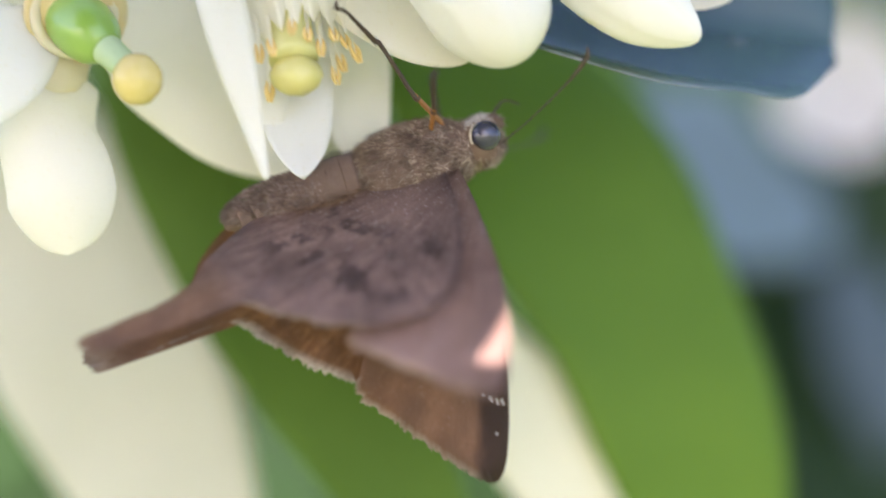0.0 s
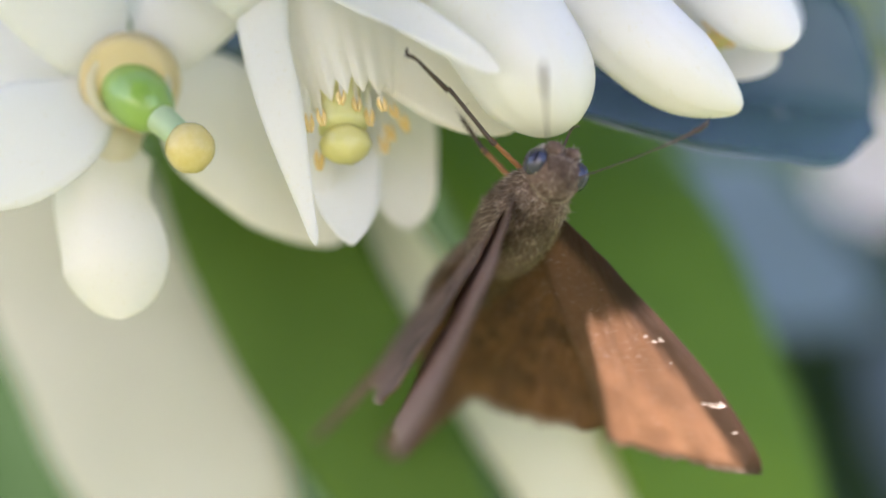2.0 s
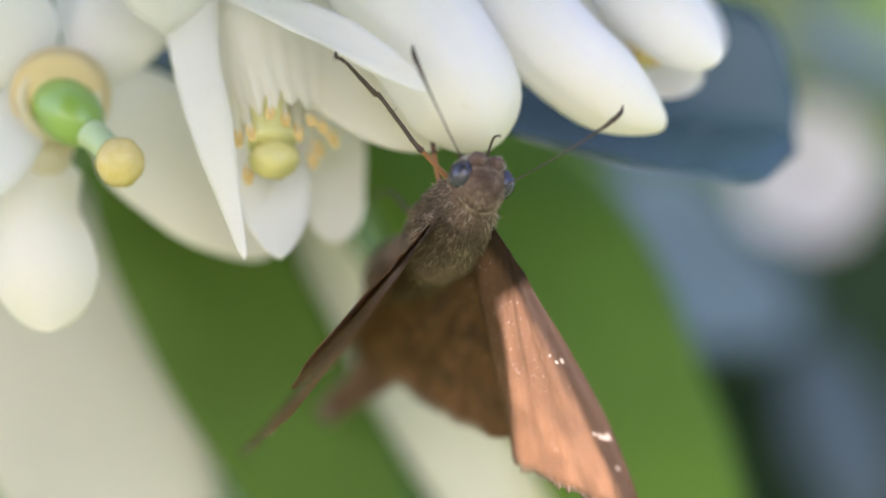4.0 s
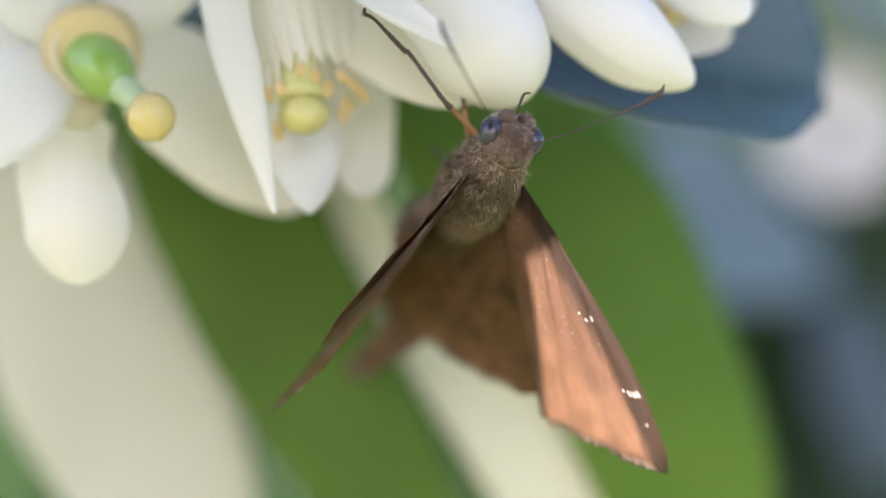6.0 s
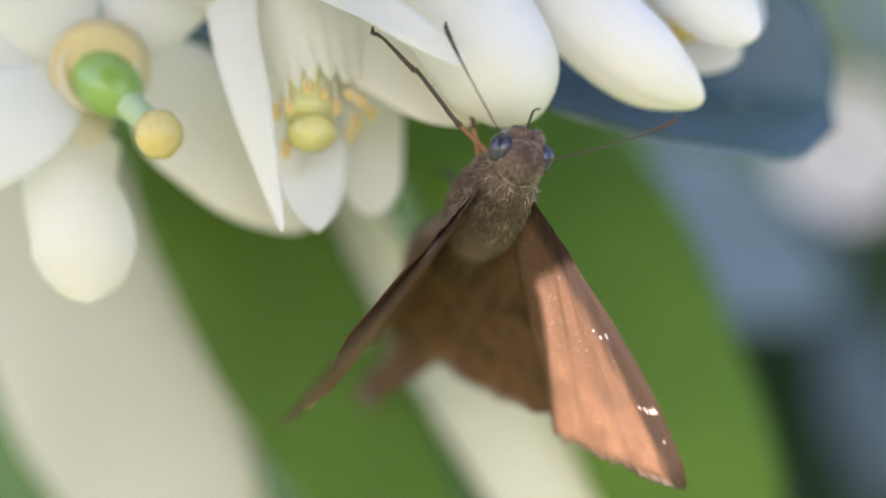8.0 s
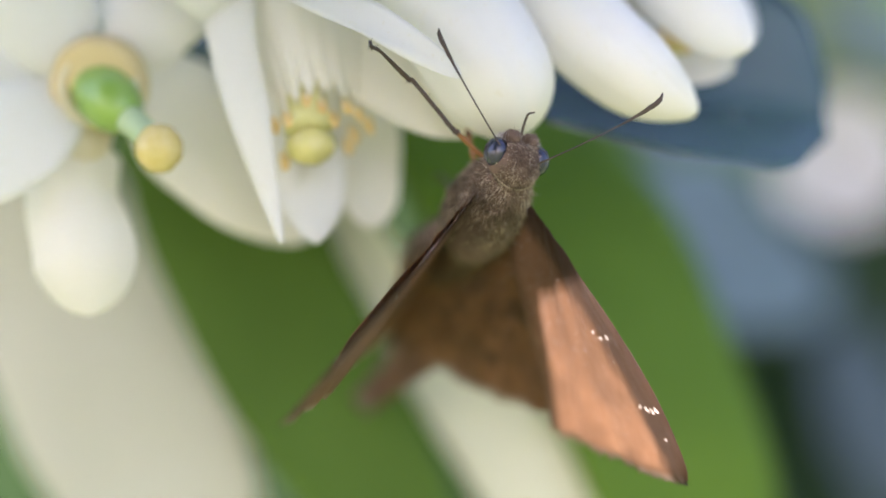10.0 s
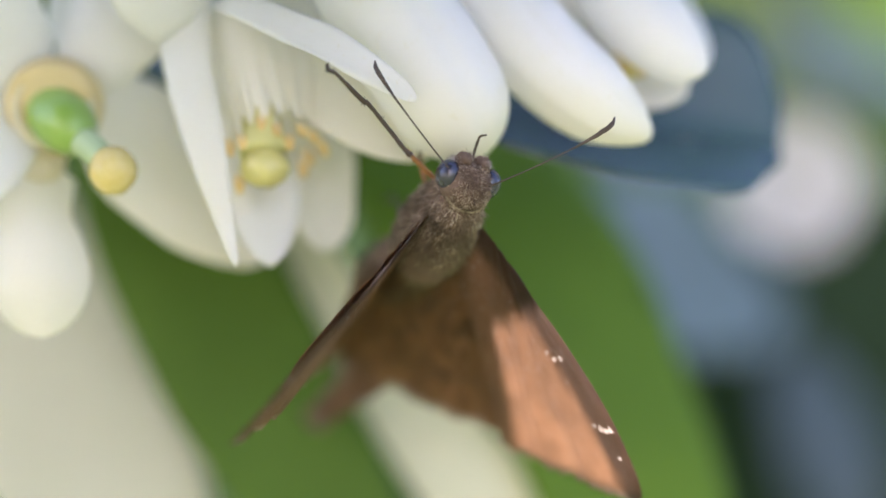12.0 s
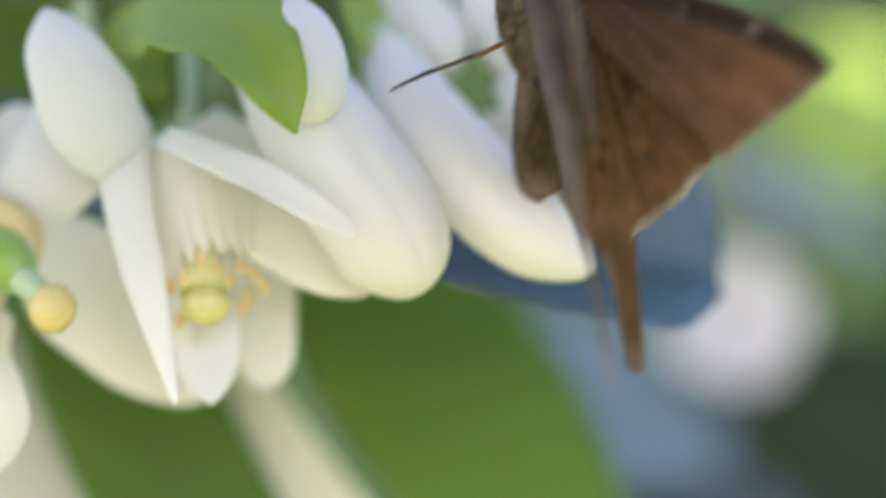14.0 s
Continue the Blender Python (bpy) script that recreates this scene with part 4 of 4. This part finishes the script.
def skipper():
    ob = thing("skipper_butterfly", (0, 0, 0), "brown long-tailed skipper butterfly feeding at the citrus blossom", "butterfly")
    th = part("thorax", tube([(-4.4, 0, 0.3), (-3.2, 0, 0.1), (-0.6, 0, -0.25), (2.2, 0, -0.3), (3.9, 0, -0.3)], [1.6, 2.35, 2.75, 2.4, 1.7], 32, 1.1, steps=22, face=(0, 0, 1), rough=0.02), SCALES, ob, local=True)
    part("fur", fur(bmesh.new(), (-0.1, 0, -0.25), (5.1, 2.75, 2.98), 22000, 0.8, 3), FUR, th, "grey-brown fur of the thorax", local=True, kind="stuff")
    ab = part("abdomen", tube([(-2.8, 0, -0.1), (-5.5, 0, -0.45), (-8.5, 0, -0.5), (-11.6, 0, -0.2), (-13.6, 0, 0.1), (-14.4, 0, 0.25)], [1.6, 1.9, 1.8, 1.25, 0.65, 0.2], 28, 1.05, steps=60, face=(0, 0, 1), rough=0.02), SCALES, ob, "banded brown abdomen", local=True)
    for k in range(8):
        x = -4.4 - 1.12 * k
        r = 1.9 - 0.012 * k * k
        part("segment", tube([(x, 0, -0.45 + 0.012 * k * k), (x - 0.6, 0, -0.45 + 0.013 * k * k), (x - 1.05, 0, -0.45 + 0.014 * k * k)], [r * 0.98, r * 1.02, r * 1.015], 28, 1.05, steps=6, face=(0, 0, 1), rough=0.02, seed=k), SCALES, ab, local=True)
    part("fur", fur(bmesh.new(), (-8.0, 0, -0.4), (6.3, 1.9, 1.98), 9000, 0.5, 6), ABDOMEN_FUR, ab, "flat scales of the abdomen", local=True, kind="stuff")
    part("long_hair", fur(bmesh.new(), (-6.2, 0, 0.35), (5.2, 2.1, 1.75), 5200, 2.4, 21, (-1, 0, 0.12), lambda d: d.z > 0.05), BROWN_HAIR, ab, "long warm brown hair over the back", local=True, kind="stuff")
    hd = part("head", ball((4.75, 0, -0.3), 1.85, (0.95, 1.06, 1.0), bumps=0.08), SCALES, ob, local=True)
    part("fur", fur(bmesh.new(), (4.75, 0, -0.3), (1.76, 1.9, 1.85), 5200, 0.42, 4, (-0.3, 0, 0.2), lambda d: abs(d.y) < 0.72), FUR, hd, "short grizzled fur of the head", local=True, kind="stuff")
    part("tuft", fur(bmesh.new(), (4.95, 0, -0.15), (1.7, 1.7, 1.75), 2200, 0.42, 14, (0.5, 0, 0.5), lambda d: abs(d.y) < 0.7 and d.z > -0.3), FUR, hd, "upright crest hairs of the head", local=True, kind="stuff")
    for s in (1, -1):
        part("antenna_base", ball((5.55, s * 0.75, 0.75), 0.3, (1, 1, 1), seg=12), LEG, ob, "dark socket of the antenna", local=True)
        part("eye", ball((5.2, s * 1.6, -0.6), 1.1, (1, 0.78, 1), seg=32), EYE, ob, "dark glossy compound eye", local=True)
        bm = bmesh.new()
        n = 40
        rng = random.Random(5)
        rr = []
        for i in range(n):
            a = 2 * math.pi * i / n
            g = 1 + rng.uniform(-0.03, 0.03)
            w = max(0.0, 0.5 - 0.75 * math.cos(a)) / 1.25
            rr.append([bm.verts.new((5.2 + math.cos(a) * r * g, s * (y + 0.05), -0.6 + math.sin(a) * r * g)) for r, y in ((0.99, 1.70), (1.0 + 0.05 * w, 1.68 + 0.12 * w), (1.0 + 0.18 * w, 1.60 + 0.14 * w), (1.0 + 0.24 * w, 1.50), (1.0, 1.45))])
        for i in range(n):
            for j in range(5):
                a, b = rr[i], rr[(i + 1) % n]
                bm.faces.new((a[j], b[j], b[(j + 1) % 5], a[(j + 1) % 5]))
        part("eye_rim", bm, EYE_RIM, ob, "cream ring of scales round the eye", local=True)
        pl = part("palp", tube([(5.2, s * 0.6, -1.3), (5.9, s * 0.7, -1.5), (6.4, s * 0.65, -1.2), (6.7, s * 0.6, -0.8)], [0.55, 0.65, 0.55, 0.2], 12, steps=12, rough=0.12, seed=4), SCALES, ob, "furry palp", local=True)
        part("fur", fur(bmesh.new(), (6.0, s * 0.66, -1.3), (0.8, 0.55, 0.6), 260, 0.6, 8, (0.2, 0, 0.3)), FUR, pl, local=True, kind="stuff")
        part("cheek", fur(bmesh.new(), (5.1, s * 0.95, -1.35), (1.15, 0.75, 0.75), 900, 0.4, 31, (0.3, 0, -0.3), lambda d: d.z < 0.4), CHEEK, ob, "whitish scales of the cheek below the eye", local=True, kind="stuff")
        part("collar", tube([(4.2, s * 0.05, 1.66), (4.22, s * 0.55, 1.58), (4.3, s * 1.1, 1.26), (4.4, s * 1.55, 0.8)], [0.03, 0.05, 0.06, 0.04], 8, steps=24, rough=0.6, seed=3), COLLAR, ob, "pale collar line", local=True)
    wings = {}
    for s, key in ((1, "left"), (-1, "right")):
        hw = part("hindwing", wing(HIND, (-9.5, 5.6), (0.22, 0.73), s, 7), [HINDWING_UPPER, WING_UNDER], ob, "brown hindwing with a long ragged tail", local=True)
        fw = part("forewing", wing(FORE, (-2.6, 9.5), (0.36, 0.72), s, 8), [WING_UPPER, FOREWING_UNDER], ob, "coppery brown forewing with small white spots", local=True)
        for k, (u, v, a, b) in enumerate(((0.75, 11.0, 0.34, 0.22), (0.2, 10.7, 0.26, 0.2), (0.1, 10.0, 0.14, 0.16), (0.15, 17.2, 0.46, 0.15), (-0.2, 17.0, 0.44, 0.15), (-0.55, 16.7, 0.40, 0.16), (-0.95, 16.2, 0.24, 0.16), (-1.0, 19.2, 0.22, 0.16), (-0.2, 12.6, 0.12, 0.14))):
            bm = bmesh.new()
            pts = []
            rough_edge = random.Random(30 + k)
            for i in range(10):
                t = 2 * math.pi * i / 10
                g = rough_edge.uniform(0.45, 0.85)
                uu, vv = u + g * b * math.cos(t), v + g * a * math.sin(t)
                ang = math.atan2(vv, 4 - uu)
                z = 0.10 * math.sin(34 * ang) * min(1, vv / 6) + 0.35 * math.sin(vv / 22 * math.pi)
                pts.append((uu - HINGE_X, s * vv, z))
            top = [bm.verts.new((p[0], p[1], p[2] + 0.062)) for p in pts]
            low = [bm.verts.new((p[0], p[1], p[2] + 0.02)) for p in pts]
            bm.faces.new(top)
            bm.faces.new(low[::-1])
            for i in range(10):
                bm.faces.new((top[i], top[(i + 1) % 10], low[(i + 1) % 10], low[i]))
            part("wing_spot", bm, SPOT, fw, "translucent white wing spot", local=True)
        wings[key] = (fw, hw)
    ant = {}
    for s, key in ((1, "left"), (-1, "right")):
        ant[key] = limb([(0, 0, 0), (3.5, 0, 0.25), (7.2, 0, 0.25), (9.0, 0, 0.1), (10.2, 0, -0.15), (10.7, 0, -0.7)], [0.06, 0.055, 0.07, 0.15, 0.18, 0.05], LEG, ob, "antenna", "thin dark antenna with a hooked club", spines=False)
    legs = {}
    for key, pts in (("fore", [(0, 0, 0), (3.2, 0, 0.25), (3.8, 0, 0.35), (7.9, 0, -0.3), (8.5, 0.1, -0.2), (11.4, 0, 0.15), (12.2, 0, 0.6), (12.5, 0, 0.2)]),
                          ("middle", [(0, 0, 0), (2.8, 0, 0.3), (3.3, 0, 0.3), (6.4, 0, 0), (8.2, 0, 0.5)]),
                          ("hind", [(0, 0, 0), (2.6, 0, 0.4), (3.1, 0, 0.3), (6.8, 0, -0.6), (9.6, 0, 0.0)]),
                          ("far", [(0, 0, 0), (2.2, 0, 0.6), (2.7, 0, 0.5), (5.2, 0, -0.6), (7.0, 0, 0.0)])):
        rad = [0.36, 0.26, 0.17] + [0.16, 0.2, 0.13, 0.16, 0.18][:len(pts) - 4] + [0.09]
        legs[key] = limb(pts[1:], rad[1:], LEG, ob, "leg", "thin jointed leg with small spines", seed=len(legs))
        limb(pts[:3], [0.20, 0.19, 0.15], LEG_ORANGE, legs[key], "femur", "orange-brown femur", seed=9 + len(legs), spines=False)
    pr = limb([(0, 0, 0), (0.5, 0, -0.8), (1.6, 0, -1.5), (2.6, 0, -0.9)], [0.12, 0.1, 0.09, 0.06], LEG, ob, "proboscis", "thin curled feeding tube", spines=False)
    pr.location = Vector((5.9, 0, -1.1)) * MM
    return ob, wings, ant, legs, ab


SKIPPER, WINGS, ANTENNAE, LEGS, ABDOMEN = skipper()


# ---------- movement ----------
def placed(row):
    x, y, z, *turn = row
    return pose(HOME.x + x * MM, HOME.y + y * MM, HOME.z + z * MM, *turn)


def hinge(side, lift, sweep, under):
    m = pose(HINGE_X * MM, side * 1.9 * MM, 0.9 * MM, side * lift, 0, 0) @ pose(0, 0, 0, 0, 0, -side * sweep)
    return m @ Matrix.Translation((0, 0, -0.22 * MM if under else 0))


def aim(root, to, roll=0.0):
    """Turns a limb that is built along x, from its root towards a point, both in the body's space."""
    a, b = Vector(root) * MM, Vector(to) * MM
    return Matrix.Translation(a) @ (b - a).to_track_quat("X", "Z").to_matrix().to_4x4() @ pose(0, 0, 0, roll, 0, 0)


def droop(angle):
    """Turns the abdomen downwards about its joint with the thorax."""
    joint = Matrix.Translation(Vector((-3.0, 0, -0.2)) * MM)
    return joint @ pose(0, 0, 0, 0, -angle, 0) @ joint.inverted()


def motions():
    # seconds, place of the thorax, turn of the body
    walk(SKIPPER, [(r[0], placed(r[1:])) for r in [
        (0.0, 1.93, 3.20, 1.56, 177.8, -18.4, 5.5),
        (0.5, 1.41, 3.20, 2.20, 179.6, -23.6, 3.1),
        (1.0, 1.40, 3.20, 3.53, -179.8, -27.0, 17.0),
        (1.5, 2.31, 3.60, 2.48, -178.6, -21.6, 2.1),
        (1.8, 2.92, 3.60, 2.48, -178.6, -21.6, 2.1),
        (2.0, 5.95, -1.30, 2.45, 156.1, -38.0, -54.6),
        (2.2, 6.77, -3.12, 3.55, 163.4, -35.4, -64.7),
        (2.5, 6.77, -3.12, 3.55, 163.4, -35.4, -64.7),
        (3.0, 6.18, -3.12, 3.12, 165.9, -35.3, -61.5),
        (6.5, 6.26, -3.12, 2.83, 165.4, -36.2, -61.3),
        (7.5, 6.39, -3.16, 2.81, 164.8, -37.4, -61.3),
        (11.0, 6.25, -3.25, 3.54, 166.3, -37.7, -61.4),
        (12.0, 6.10, -3.27, 3.54, 166.6, -36.9, -61.6),
        (12.5, 6.00, -3.27, 3.53, 166.8, -36.5, -61.7),
        (13.0, 6.08, -3.30, 3.62, 166.0, -36.6, -62.2),
        (13.1, 6.08, -3.30, 3.62, 166.0, -36.6, -62.2),
        (13.2, 6.55, -3.50, 5.16, 166.0, -37.5, -62.3),
        (13.3, 10.52, -5.01, 10.88, -173.6, -67.8, -86.0),
        (13.4, 10.53, -5.20, 16.93, -62.3, -78.1, 173.4),
        (13.5, 18.64, -7.50, 19.10, 120.7, -61.9, 9.0),
        (13.6, 18.64, -7.00, 18.40, 120.7, -61.9, 9.0),
        (13.7, 18.60, -5.00, 19.00, 128.0, -70.0, -14.0),
        (13.8, 18.00, -7.50, 24.50, 86.0, -113.0, 30.0),
        (14.0, 16.97, -10.28, 28.12, 83.4, -109.2, 41.4),
    ]])
    # seconds; lift of the left and right forewings and hindwings; sweep of the same
    beats = [
        (0.0, 41, 99, 38, 96, 1, 1, 6, 1),
        (0.5, 38, 105, 35, 102, 1, 1, 5, 0),
        (1.0, 38, 111, 35, 108, -2, -2, 6, 1),
        (1.5, 41, 107, 38, 104, 3, 3, 8, 3),
        (1.8, 41, 85, 38, 82, 3, 3, 8, 3),
        (2.0, 75, 34, 70, 34, 0, 0, -8, -8),
        (2.2, 63, 51, 56, 43, -9.8, -0.5, -23, -13),
        (2.5, 63, 51, 56, 43, -9.8, -0.5, -23, -13),
        (3.0, 55.4, 58.9, 49, 50.8, -7.8, 1.5, -23, -14),
        (6.5, 55.7, 56, 50, 49.6, -9.9, -1, -23, -14),
        (7.5, 55.7, 54.5, 50, 48.5, -9.5, -2, -23, -14.5),
        (11.0, 54.5, 47.5, 49.5, 44, -7, -7.5, -23, -14),
        (12.0, 54.2, 46, 49, 43, -6.6, -8.2, -23, -13.7),
        (12.5, 53.5, 46, 48.5, 43, -6.6, -8.2, -23, -13),
        (13.0, 54, 45, 49, 42, -6.6, -8.2, -23, -13),
        (13.1, 54, 45, 49, 42, -6.6, -8.2, -23, -13),
        (13.2, 62, 50, 56, 44, -4, -4, -14, -12),
        (13.3, 66, 40, 66, 40, -11, -11, -14, -14),
        (13.4, 45, 49, 45, 49, -6, -12, -10, -14),
        (13.5, 32.5, 88, 30.4, 84, -1.9, 0, -23, -12.7),
        (13.6, 32.5, 88, 30.4, 84, -1.9, 0, -23, -12.7),
        (13.7, 45, 84, 43, 82, 4, -3, 4, -13),
        (13.8, 56, 82, 54, 80, 6, -8, 20, -14),
        (14.0, 55.8, 86, 53, 84, 6, -9, 25, -14),
    ]
    for n, key, s in ((1, "left", 1), (2, "right", -1)):
        fw, hw = WINGS[key]
        walk(fw, [(b[0], hinge(s, b[n], b[n + 4], False)) for b in beats])
        walk(hw, [(b[0], hinge(s, b[n + 2], b[n + 6], True)) for b in beats])
    # the abdomen droops when the wings open
    walk(ABDOMEN, [(t, droop(a)) for t, a in ((0.0, 2), (1.8, 2), (2.2, 26), (13.2, 26), (14.0, 26))])
    # limb keys: seconds and the point that it reaches for
    root = (5.6, 0.75, 0.5)
    walk(ANTENNAE["left"], [(t, aim(root, p)) for t, p in ((0.0, (13.5, 6.6, -3.6)), (0.5, (13.0, 8.4, -0.3)), (1.0, (11.6, 9.6, -0.3)), (1.5, (11.3, 9.7, 1.7)), (2.5, (16.2, 1.9, -0.4)), (3.0, (10.6, 7.9, -7.7)), (6.5, (12.3, 8.7, -2.1)), (8.0, (9.9, 8.0, -6.7)), (10.5, (10.2, 8.7, -7.3)), (12.0, (8.9, 9.2, -6.5)), (13.0, (8.3, 9.2, -5.9)), (13.3, (13.1, 0.1, 8.1)), (14.0, (11.9, -0.1, 9.1)))])
    # limb keys: seconds and the point that it reaches for
    root = (5.6, -0.75, 0.5)
    walk(ANTENNAE["right"], [(t, aim(root, p)) for t, p in ((0.0, (11.2, -9.9, 0.6)), (0.5, (11.4, -8.8, 4.5)), (1.0, (12.5, -7.0, 5.8)), (1.5, (14.2, -7.1, 1.6)), (2.5, (12.5, -8.5, -2.3)), (3.0, (13.5, -7.4, -2.9)), (6.5, (13.1, -9.4, -1.1)), (8.0, (12.7, -9.5, -0.6)), (10.5, (13.8, -8.6, -2.0)), (12.0, (13.4, -8.6, -1.8)), (13.0, (13.4, -8.7, -2.0)), (13.3, (12.5, -6.3, 6.4)), (14.0, (9.6, -11.2, 11.1)))])
    # limb keys: seconds and the point that it reaches for
    root = (2.8, 1.1, -1.9)
    walk(LEGS["fore"], [(t, aim(root, p)) for t, p in ((0.0, (-2.1, 5.0, -12.7)), (0.5, (-0.8, 6.9, -12.4)), (1.5, (-1.9, 7.6, -11.5)), (2.0, (6.4, 12.5, -5.7)), (2.5, (6.4, 12.1, -6.7)), (3.0, (6.9, 11.6, -7.4)), (6.5, (5.6, 11.1, -9.0)), (8.0, (5.7, 11.2, -8.8)), (10.5, (7.8, 11.8, -5.9)), (12.0, (8.1, 11.8, -5.7)), (13.0, (8.3, 11.8, -5.3)), (13.3, (7.6, 10.1, 5.3)), (14.0, (13.2, 3.4, 4.7)))])
    # limb keys: seconds and the point that it reaches for
    root = (1.6, 1.4, -2.1)
    walk(LEGS["middle"], [(t, aim(root, p)) for t, p in ((0.0, (2.5, 8.4, -6.3)), (0.5, (3.9, 8.6, -5.2)), (1.5, (2.1, 8.7, -5.7)), (2.5, (1.6, 3.8, -9.9)), (3.0, (2.3, 2.4, -10.2)), (6.5, (3.6, 3.0, -9.9)), (8.0, (3.5, 3.1, -9.9)), (10.5, (2.0, 2.0, -10.3)), (12.0, (1.5, 1.5, -10.3)), (13.0, (1.5, 1.8, -10.3)), (14.0, (8.4, -3.2, 1.7)))])
    # limb keys: seconds and the point that it reaches for
    root = (-1.2, 1.3, -2.1)
    walk(LEGS["hind"], [(t, aim(root, p)) for t, p in ((0.0, (-6.4, -6.7, -2.3)), (1.5, (-5.5, -6.8, -5.0)), (1.8, (-5.8, -6.5, -5.4)), (2.5, (-8.6, 2.9, -8.0)), (6.5, (-7.6, 0.2, -9.2)), (13.0, (-7.9, 0.4, -8.9)), (13.4, (-2.8, 6.9, 5.5)), (13.5, (-14.4, 6.8, -8.6)), (13.6, (-12.5, 8.0, -9.2)), (13.8, (1.2, 9.3, 2.7)), (14.0, (-2.5, 10.1, -5.8)))])
    # limb keys: seconds and the point that it reaches for
    root = (2.2, -1.2, -2.1)
    walk(LEGS["far"], [(t, aim(root, p)) for t, p in ((0.0, (4.2, -6.4, -6.3)), (1.5, (3.9, -7.3, -5.1)), (2.5, (-0.9, 0.6, -8.1)), (6.5, (0.5, -1.6, -8.9)), (13.0, (0.5, -2.0, -8.8)), (14.0, (8.3, -4.4, 0.4)))])


motions()
